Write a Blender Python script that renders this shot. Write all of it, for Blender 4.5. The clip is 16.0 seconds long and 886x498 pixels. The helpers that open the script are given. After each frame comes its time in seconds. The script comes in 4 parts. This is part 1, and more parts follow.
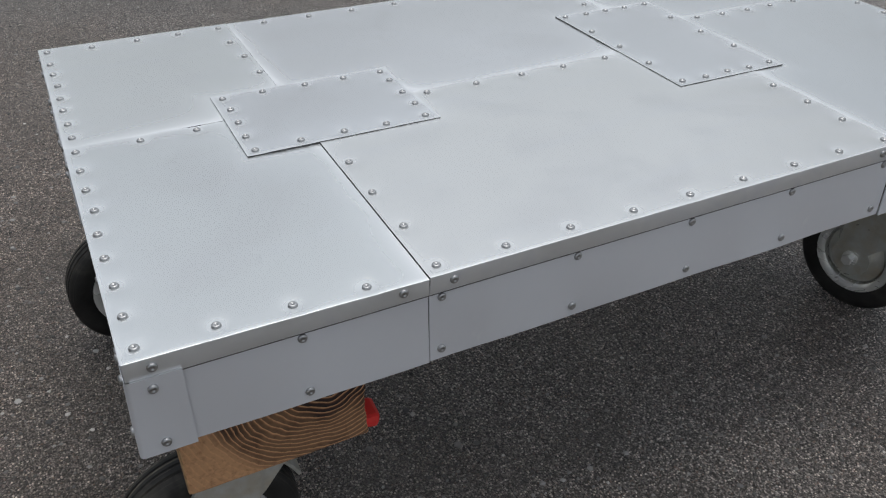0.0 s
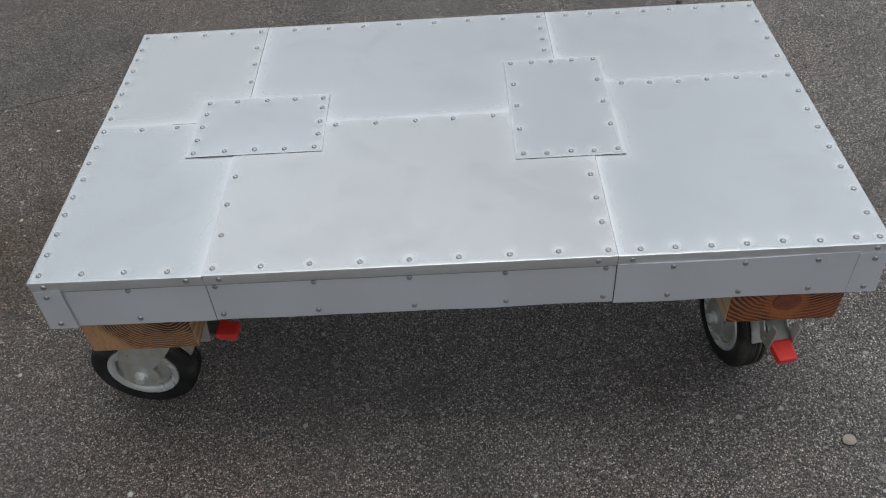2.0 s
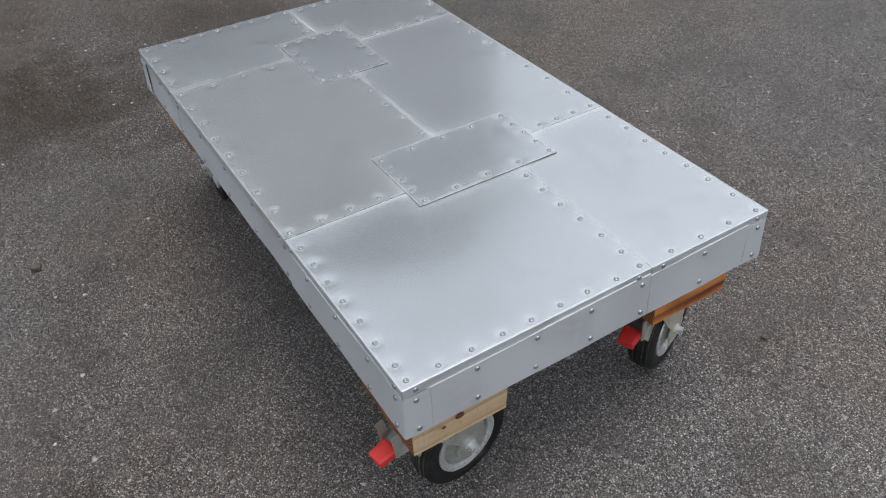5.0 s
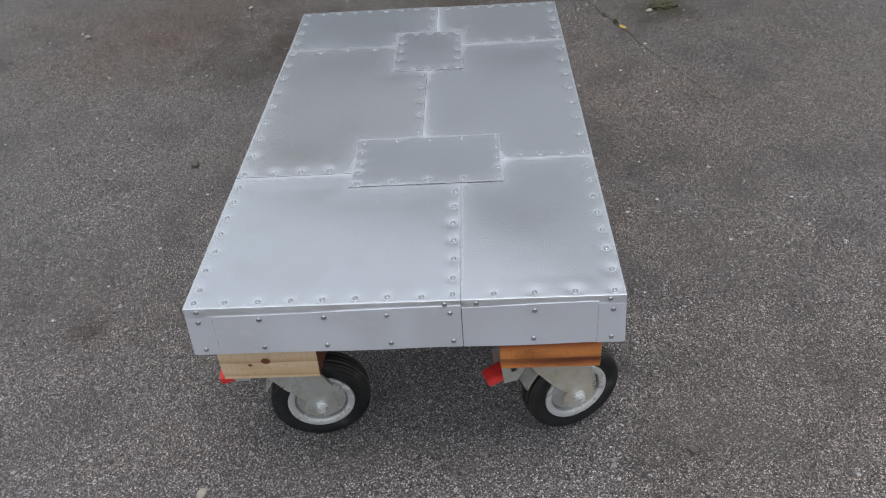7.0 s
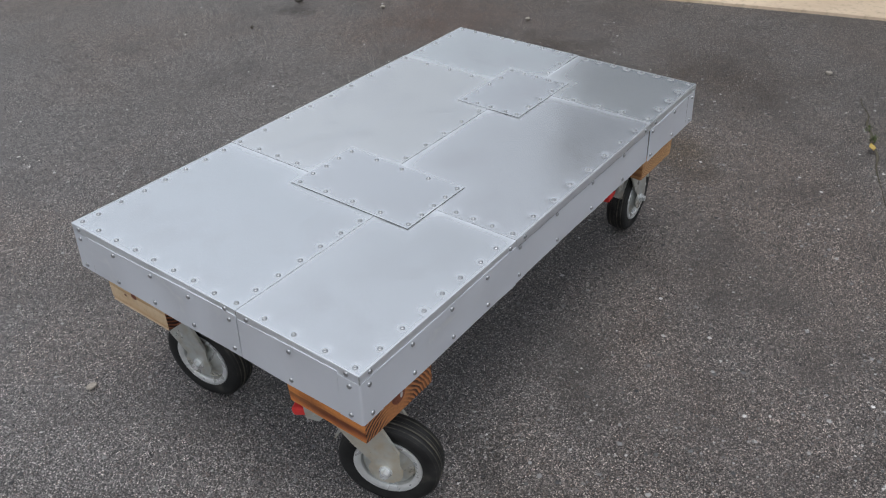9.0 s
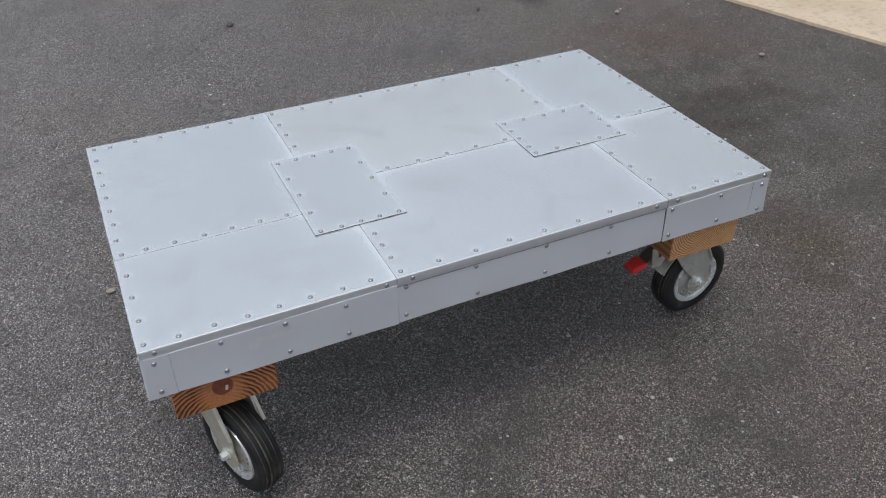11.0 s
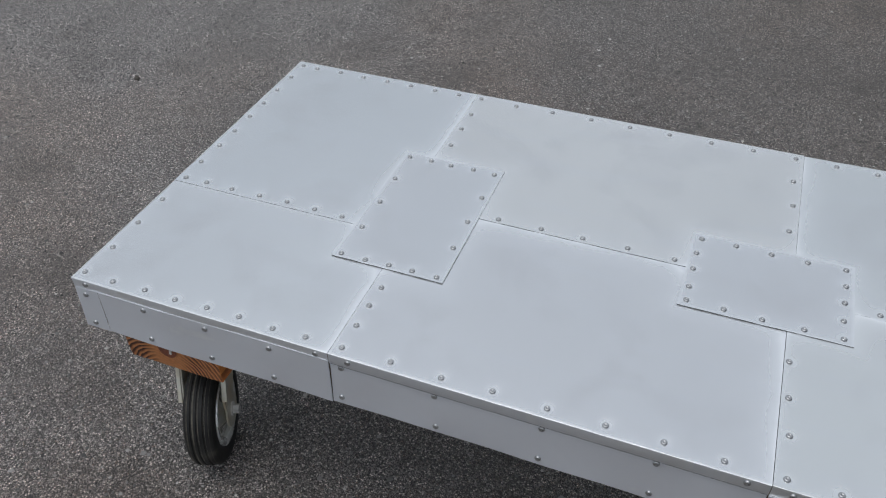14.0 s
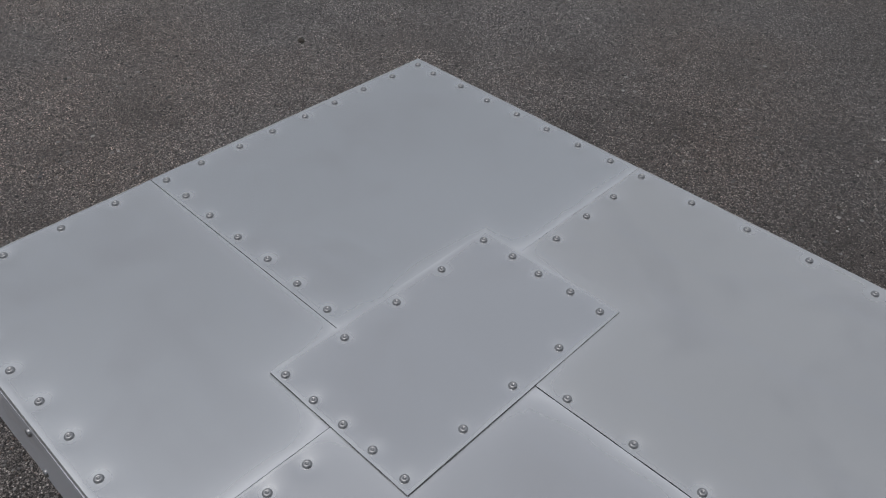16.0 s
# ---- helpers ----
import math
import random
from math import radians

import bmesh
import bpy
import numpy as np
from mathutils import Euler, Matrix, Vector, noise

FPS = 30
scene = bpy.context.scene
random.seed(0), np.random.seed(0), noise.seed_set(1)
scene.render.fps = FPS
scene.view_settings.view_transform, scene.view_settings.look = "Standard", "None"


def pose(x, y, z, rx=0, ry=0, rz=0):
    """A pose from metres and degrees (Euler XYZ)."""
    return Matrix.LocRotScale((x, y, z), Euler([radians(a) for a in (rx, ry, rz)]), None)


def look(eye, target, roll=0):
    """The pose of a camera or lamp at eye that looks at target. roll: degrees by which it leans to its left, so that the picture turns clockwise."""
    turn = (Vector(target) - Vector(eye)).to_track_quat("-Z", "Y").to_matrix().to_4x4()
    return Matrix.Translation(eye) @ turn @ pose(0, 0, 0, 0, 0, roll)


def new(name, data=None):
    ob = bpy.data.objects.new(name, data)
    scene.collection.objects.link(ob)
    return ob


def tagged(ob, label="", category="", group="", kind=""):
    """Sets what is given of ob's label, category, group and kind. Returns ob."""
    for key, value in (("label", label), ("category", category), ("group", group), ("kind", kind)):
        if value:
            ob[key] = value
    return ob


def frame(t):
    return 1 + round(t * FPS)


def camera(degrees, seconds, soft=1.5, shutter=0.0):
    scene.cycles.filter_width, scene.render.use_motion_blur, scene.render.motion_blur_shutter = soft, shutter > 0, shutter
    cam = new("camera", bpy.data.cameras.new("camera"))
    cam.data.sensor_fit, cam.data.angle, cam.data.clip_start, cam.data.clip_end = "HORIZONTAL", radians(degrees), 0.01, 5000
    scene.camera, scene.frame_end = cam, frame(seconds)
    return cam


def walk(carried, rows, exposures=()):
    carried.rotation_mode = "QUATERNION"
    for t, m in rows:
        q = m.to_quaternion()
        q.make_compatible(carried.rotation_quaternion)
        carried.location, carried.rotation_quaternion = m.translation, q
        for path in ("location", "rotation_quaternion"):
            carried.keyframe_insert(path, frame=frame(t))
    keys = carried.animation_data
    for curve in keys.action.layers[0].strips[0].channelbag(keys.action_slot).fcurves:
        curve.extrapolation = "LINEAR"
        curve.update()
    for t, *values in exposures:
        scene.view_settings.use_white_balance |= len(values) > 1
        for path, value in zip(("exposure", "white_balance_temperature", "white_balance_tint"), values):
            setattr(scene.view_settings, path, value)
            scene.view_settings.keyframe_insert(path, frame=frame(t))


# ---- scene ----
# ------------------------------------------------------------------ camera
cam = camera(57.3, 16.0, soft=1.16)
PATH = [
    (0, (1.193, 1.158, 0.814), (0.434, -0.299, -0.327), 1.2),
    (0.5, (1.116, 1.265, 0.966), (0.41, -0.117, -0.296), 0.8),
    (1, (0.983, 1.265, 1.049), (0.444, -0.095, -0.314), -0.1),
    (1.5, (0.84, 1.31, 1.144), (0.561, -0.069, -0.277), -3.6),
    (2, (0.585, 1.452, 1.216), (0.638, 0.037, -0.197), -4.3),
    (2.5, (0.377, 1.446, 1.212), (0.595, 0.018, -0.171), -1.8),
    (3, (0.112, 1.355, 1.205), (0.563, -0.037, -0.158), -1.4),
    (3.2, (0.022, 1.373, 1.238), (0.55, 0.024, -0.141), 0.2),
    (5.3, (-0.677, 0.88, 1.204), (0.733, 0.219, -0.051), -4.3),
    (5.5, (-0.702, 0.827, 1.203), (0.743, 0.238, -0.047), -5.1),
    (6, (-0.725, 0.622, 1.19), (0.798, 0.225, -0.044), -4.0),
    (6.5, (-0.83, 0.419, 1.2), (0.75, 0.275, -0.017), -2.9),
    (7, (-0.922, 0.207, 1.208), (0.668, 0.313, -0.001), -4.5),
    (7.5, (-0.847, -0.032, 1.175), (0.734, 0.213, -0.025), -2.7),
    (8, (-0.793, -0.241, 1.189), (0.698, 0.37, 0.004), -3.3),
    (8.5, (-0.74, -0.463, 1.2), (0.623, 0.437, 0.046), -2.7),
    (9, (-0.579, -0.578, 1.184), (0.737, 0.402, 0.041), -0.9),
    (9.2, (-0.521, -0.614, 1.19), (0.776, 0.393, 0.048), -0.4),
    (11.3, (0.159, -1.017, 1.216), (0.664, 0.514, 0.032), -0.3),
    (11.5, (0.25, -1.051, 1.217), (0.623, 0.513, 0.027), -0.3),
    (12, (0.427, -1.105, 1.241), (0.623, 0.489, 0.05), 0.6),
    (12.5, (0.587, -1.003, 1.234), (0.696, 0.572, 0.008), 1.0),
    (13, (0.709, -0.87, 1.273), (0.669, 0.634, -0.045), -0.6),
    (13.5, (0.805, -0.789, 1.255), (0.436, 0.684, -0.046), -2.2),
    (14, (0.799, -0.591, 1.188), (0.247, 0.812, -0.125), -0.6),
    (14.5, (0.782, -0.373, 1.093), (0.088, 0.89, -0.293), 0.3),
    (15, (0.772, -0.19, 0.991), (-0.127, 0.926, -0.405), 0.5),
    (15.5, (0.757, -0.115, 0.948), (-0.202, 0.983, -0.421), 2.0),
    (16, (0.746, -0.071, 0.958), (-0.279, 1.048, -0.346), 2.3),
]

EXPOSURES = [(0.0, 0.27, 6700, 8), (2.0, 0.15, 6660, 7), (3.2, 0.19, 6600, 7), (5.3, 0.50, 6490, 8), (7.0, 0.56, 6420, 9), (8.5, 0.47, 6430, 9), (9.0, 0.46, 6430, 9),
             (11.5, 0.38, 6370, 9), (12.5, 0.39, 6360, 8), (13.5, 0.32, 6420, 8), (14.5, 0.0, 6520, 8), (15.0, -0.22, 6600, 9), (16.0, -0.56, 6650, 11)]
walk(cam, [(t, look(eye, target, roll)) for t, eye, target, roll in PATH], EXPOSURES)

# ------------------------------------------------------------------ light: bright overcast sky
world = bpy.data.worlds.new("overcast_sky")
scene.world = world
world.use_nodes = True
wn, wl = world.node_tree.nodes, world.node_tree.links
sky = wn.new("ShaderNodeTexSky")
sky.sky_type = "NISHITA"
sky.sun_disc = False
SUN_ELEVATION, SUN_TURN = radians(81), radians(225)
sky.sun_elevation, sky.sun_rotation = SUN_ELEVATION, SUN_TURN
sky.air_density, sky.dust_density, sky.ozone_density = 1.0, 0.8, 1.0
cloud = wn.new("ShaderNodeHueSaturation")
cloud.inputs["Saturation"].default_value = 0.31
wl.new(sky.outputs["Color"], cloud.inputs["Color"])
# uneven cloud cover
where = wn.new("ShaderNodeTexCoord")
banks = wn.new("ShaderNodeTexNoise")
banks.inputs["Scale"].default_value, banks.inputs["Detail"].default_value = 1.7, 5
wl.new(where.outputs["Generated"], banks.inputs["Vector"])
thick = wn.new("ShaderNodeMapRange")
thick.inputs["From Min"].default_value, thick.inputs["From Max"].default_value = 0.32, 0.68
thick.inputs["To Min"].default_value, thick.inputs["To Max"].default_value = 0.78, 1.2
wl.new(banks.outputs["Fac"], thick.inputs["Value"])
# a closed cloud deck is brightest overhead
height = wn.new("ShaderNodeSeparateXYZ")
wl.new(where.outputs["Generated"], height.inputs[0])
deck = wn.new("ShaderNodeMapRange")
deck.interpolation_type = "SMOOTHSTEP"
deck.inputs["From Min"].default_value, deck.inputs["From Max"].default_value = 0.0, 0.85
deck.inputs["To Min"].default_value, deck.inputs["To Max"].default_value = 0.40, 1.2
wl.new(height.outputs["Z"], deck.inputs["Value"])
both_covers = wn.new("ShaderNodeMath")
both_covers.operation = "MULTIPLY"
wl.new(thick.outputs["Result"], both_covers.inputs[0])
wl.new(deck.outputs["Result"], both_covers.inputs[1])
cover = wn.new("ShaderNodeVectorMath")
cover.operation = "SCALE"
wl.new(cloud.outputs["Color"], cover.inputs[0])
wl.new(both_covers.outputs[0], cover.inputs["Scale"])
wl.new(cover.outputs[0], wn["Background"].inputs["Color"])
wn["Background"].inputs["Strength"].default_value = 0.155

sun_data = bpy.data.lights.new("sun", "SUN")
sun_data.energy, sun_data.angle, sun_data.color = 0.85, radians(32), (1.0, 0.98, 0.96)
sun = new("sun", sun_data)
sun.rotation_euler = (math.pi / 2 - SUN_ELEVATION, 0, math.pi - SUN_TURN)


# ------------------------------------------------------------------ materials
def material(name):
    m = bpy.data.materials.new(name)
    m.use_nodes = True
    return m, m.node_tree.nodes, m.node_tree.links, m.node_tree.nodes["Principled BSDF"]


def mapped(n, l, scale=(1, 1, 1), where="Object", shift=(0, 0, 0)):
    co, mp = n.new("ShaderNodeTexCoord"), n.new("ShaderNodeMapping")
    mp.inputs["Scale"].default_value, mp.inputs["Location"].default_value = scale, shift
    l.new(co.outputs[where], mp.inputs["Vector"])
    return mp.outputs["Vector"]


def noisy(n, l, vec, scale, detail=4, rough=0.55, warp=0.0):
    t = n.new("ShaderNodeTexNoise")
    t.inputs["Scale"].default_value, t.inputs["Detail"].default_value = scale, detail
    t.inputs["Roughness"].default_value, t.inputs["Distortion"].default_value = rough, warp
    l.new(vec, t.inputs["Vector"])
    return t.outputs["Fac"]


def ramp(n, l, fac, stops):
    r = n.new("ShaderNodeValToRGB")
    steps = r.color_ramp.elements
    steps[0].position, steps[1].position = stops[0][0], stops[-1][0]
    for p, _ in stops[1:-1]:
        steps.new(p)
    for e, (p, c) in zip(steps, stops):
        e.color = (*c, 1) if isinstance(c, tuple) else (c, c, c, 1)
    l.new(fac, r.inputs["Fac"])
    return r.outputs["Color"]


def spread(n, l, fac, lo, hi, a=0.3, b=0.7):
    r = n.new("ShaderNodeMapRange")
    r.inputs["From Min"].default_value, r.inputs["From Max"].default_value = a, b
    r.inputs["To Min"].default_value, r.inputs["To Max"].default_value = lo, hi
    l.new(fac, r.inputs["Value"])
    return r.outputs["Result"]


def mixed(n, l, a, b, fac, kind="MIX"):
    m = n.new("ShaderNodeMix")
    m.data_type, m.blend_type = "RGBA", kind
    for sock, v in ((m.inputs["Factor"], fac), (m.inputs["A"], a), (m.inputs["B"], b)):
        if isinstance(v, bpy.types.NodeSocket):
            l.new(v, sock)
        elif isinstance(v, tuple):
            sock.default_value = (*v, 1)
        else:
            sock.default_value = v
    return m.outputs["Result"]


def bumped(n, l, p, height, strength, distance, before=None):
    b = n.new("ShaderNodeBump")
    b.inputs["Strength"].default_value, b.inputs["Distance"].default_value = strength, distance
    l.new(height, b.inputs["Height"])
    if before:
        l.new(before, b.inputs["Normal"])
    l.new(b.outputs["Normal"], p.inputs["Normal"])
    return b.outputs["Normal"]


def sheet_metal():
    """Dull aluminium sheet, smeared by wiping; bright halos are painted along edges and round the rivets, and the sides
    painted lighter.
    """
    m, n, l, p = material("sheet_metal")
    v = mapped(n, l)
    big, cloud_ = noisy(n, l, v, 3.2, 2), noisy(n, l, v, 9.0, 4, 0.6, 0.6)
    wipe = noisy(n, l, mapped(n, l, (3.0, 22.0, 22.0)), 1.6, 4, 0.6, 0.3)
    info = n.new("ShaderNodeObjectInfo")
    painted_light = n.new("ShaderNodeAttribute")
    painted_light.attribute_name = "painted_light"
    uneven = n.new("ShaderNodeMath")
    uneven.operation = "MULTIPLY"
    l.new(painted_light.outputs["Fac"], uneven.inputs[0])
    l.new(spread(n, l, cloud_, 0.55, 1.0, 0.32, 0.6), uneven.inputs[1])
    lit = uneven.outputs[0]
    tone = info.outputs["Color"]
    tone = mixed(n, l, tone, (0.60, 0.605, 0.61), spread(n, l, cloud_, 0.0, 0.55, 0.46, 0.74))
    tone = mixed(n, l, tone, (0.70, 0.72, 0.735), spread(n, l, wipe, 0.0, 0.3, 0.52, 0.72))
    pale = mixed(n, l, (0.90, 0.925, 0.94), (0.755, 0.775, 0.815), spread(n, l, lit, 0.0, 1.0, 0.75, 1.0))
    l.new(mixed(n, l, tone, pale, lit), p.inputs["Base Color"])
    shine = spread(n, l, lit, 0.78, 0.55, 0.5, 1.0)
    l.new(shine, p.inputs["Metallic"])
    rough = n.new("ShaderNodeMath")
    rough.operation = "MULTIPLY_ADD"
    l.new(lit, rough.inputs[0])
    rough.inputs[1].default_value = 0.3
    l.new(spread(n, l, big, 0.14, 0.23), rough.inputs[2])
    l.new(rough.outputs[0], p.inputs["Roughness"])
    return m


def metal(name, colour, rough, dirt, amount=0.4, metallic=1.0, scale=30.0, mottle=0.14):
    m, n, l, p = material(name)
    v = mapped(n, l)
    a, b, c = noisy(n, l, v, scale, 5), noisy(n, l, v, scale * 6, 3), noisy(n, l, v, scale * 0.45, 4, 0.6, 0.8)
    col = mixed(n, l, colour, dirt, spread(n, l, a, 0.0, amount, 0.42, 0.72))
    l.new(mixed(n, l, col, tuple(k * 0.62 for k in colour), spread(n, l, c, 0.0, amount, 0.5, 0.72)), p.inputs["Base Color"])
    p.inputs["Metallic"].default_value = metallic
    l.new(spread(n, l, c, rough - mottle * 0.5, rough + mottle), p.inputs["Roughness"])
    bumped(n, l, p, b, 0.12, 0.0006)
    return m


def rubber():
    """Black tyre; worn brown-grey streaks run round the tread."""
    m, n, l, p = material("tyre_rubber")
    v = mapped(n, l)
    a, b = noisy(n, l, v, 22.0, 5), noisy(n, l, v, 240.0, 3)
    xyz, ring = n.new("ShaderNodeSeparateXYZ"), n.new("ShaderNodeCombineXYZ")
    flat, size = n.new("ShaderNodeVectorMath"), n.new("ShaderNodeVectorMath")
    flat.operation, size.operation = "MULTIPLY", "LENGTH"
    flat.inputs[1].default_value = (1, 0, 1)
    l.new(v, flat.inputs[0]), l.new(flat.outputs[0], size.inputs[0]), l.new(v, xyz.inputs[0])
    l.new(size.outputs["Value"], ring.inputs["X"]), l.new(xyz.outputs["Y"], ring.inputs["Y"])
    streak = noisy(n, l, ring.outputs[0], 210.0, 3)
    tread = spread(n, l, size.outputs["Value"], 0.0, 1.0, 0.084, 0.0895)
    scuff = n.new("ShaderNodeMath")
    scuff.operation = "MULTIPLY"
    l.new(spread(n, l, streak, 0.0, 1.0, 0.50, 0.66), scuff.inputs[0])
    l.new(spread(n, l, noisy(n, l, v, 34.0, 5), 0.1, 0.95, 0.38, 0.62), scuff.inputs[1])
    both = n.new("ShaderNodeMath")
    both.operation = "MULTIPLY"
    l.new(scuff.outputs[0], both.inputs[0]), l.new(tread, both.inputs[1])
    col = ramp(n, l, a, [(0.36, (0.010, 0.010, 0.010)), (0.56, (0.026, 0.0255, 0.0245)), (0.78, (0.085, 0.078, 0.067))])
    l.new(mixed(n, l, col, (0.25, 0.225, 0.175), both.outputs[0]), p.inputs["Base Color"])
    p.inputs["Specular IOR Level"].default_value = 0.3
    l.new(spread(n, l, a, 0.5, 0.75), p.inputs["Roughness"])
    bumped(n, l, p, b, 0.25, 0.0008)
    return m


def wood(name, light, dark, deep, pith, rings, line=0.55, stains=0.6, heart=(9.0, 10.0), plain=None):
    """Solid timber whose growth rings run round an axis along y through pith and fade out into the sapwood past the heart."""
    m, n, l, p = material(name)
    v = mapped(n, l, (1, 0.14, 1), shift=(-pith[0], 0, -pith[1]))
    wob = n.new("ShaderNodeTexNoise")
    wob.inputs["Scale"].default_value, wob.inputs["Detail"].default_value = 11.0, 3
    l.new(v, wob.inputs["Vector"])
    off = n.new("ShaderNodeVectorMath")
    off.operation = "MULTIPLY_ADD"
    l.new(wob.outputs["Color"], off.inputs[0])
    off.inputs[1].default_value = (0.030, 0.0, 0.030)
    l.new(v, off.inputs[2])
    flat = n.new("ShaderNodeVectorMath")
    flat.operation = "MULTIPLY"
    flat.inputs[1].default_value = (1, 0, 1)
    l.new(off.outputs[0], flat.inputs[0])
    wave = n.new("ShaderNodeTexWave")
    wave.wave_type, wave.rings_direction, wave.wave_profile = "RINGS", "SPHERICAL", "SAW"
    wave.inputs["Scale"].default_value, wave.inputs["Distortion"].default_value = rings, 1.2
    wave.inputs["Detail"].default_value, wave.inputs["Detail Scale"].default_value = 2, 1.5
    l.new(flat.outputs[0], wave.inputs["Vector"])
    fibre = noisy(n, l, mapped(n, l, (1, 0.06, 1)), 260.0, 4)
    saw = noisy(n, l, mapped(n, l, (0.6, 1.0, 0.28)), 330.0, 3)
    stain = noisy(n, l, mapped(n, l, (1, 0.35, 1)), 17.0, 4)
    fade = noisy(n, l, mapped(n, l, (1, 0.3, 1), shift=(3, 1, 2)), 13.0, 3)
    ring = ramp(n, l, wave.outputs["Fac"], [(0.0, light), (line - 0.2, light), (line, dark), (line + 0.2, deep), (0.97, deep), (1.0, light)])
    reach = n.new("ShaderNodeVectorMath")
    reach.operation = "LENGTH"
    l.new(flat.outputs[0], reach.inputs[0])
    keep = n.new("ShaderNodeMath")
    keep.operation = "MULTIPLY"
    l.new(spread(n, l, fade, 0.7, 1.0, 0.36, 0.5), keep.inputs[0])
    l.new(spread(n, l, reach.outputs["Value"], 1.0, 0.15, heart[0], heart[1]), keep.inputs[1])
    shown = keep.outputs[0]
    if plain:
        off_knot, clear = n.new("ShaderNodeVectorMath"), n.new("ShaderNodeMath")
        off_knot.operation, clear.operation = "LENGTH", "MULTIPLY"
        l.new(mapped(n, l, (1, 0, 0.7), shift=(-plain[0], 0, -plain[1] * 0.7)), off_knot.inputs[0])
        l.new(spread(n, l, off_knot.outputs["Value"], 0.12, 1.0, plain[2], plain[3]), clear.inputs[0])
        l.new(shown, clear.inputs[1])
        shown = clear.outputs[0]
    col = mixed(n, l, light, ring, shown)
    col = mixed(n, l, col, deep, spread(n, l, stain, 0.0, stains, 0.58, 0.76))
    col = mixed(n, l, col, dark, spread(n, l, fibre, 0.0, 0.4, 0.5, 0.75))
    col = mixed(n, l, col, mixed(n, l, col, (0.62, 0.56, 0.5), 1.0, "MULTIPLY"), spread(n, l, saw, 0.0, 0.34, 0.52, 0.70))
    l.new(col, p.inputs["Base Color"])
    p.inputs["Roughness"].default_value = 0.62
    deepen = n.new("ShaderNodeMath")
    deepen.operation = "ADD"
    l.new(fibre, deepen.inputs[0])
    l.new(wave.outputs["Fac"], deepen.inputs[1])
    bumped(n, l, p, deepen.outputs[0], 0.45, 0.0012)
    return m


def plastic(name, colour, rough=0.35):
    m, n, l, p = material(name)
    a = noisy(n, l, mapped(n, l), 60.0, 4)
    l.new(mixed(n, l, colour, tuple(c * 0.55 for c in colour), spread(n, l, a, 0.0, 0.5, 0.5, 0.8)), p.inputs["Base Color"])
    l.new(spread(n, l, a, rough, rough + 0.2), p.inputs["Roughness"])
    return m


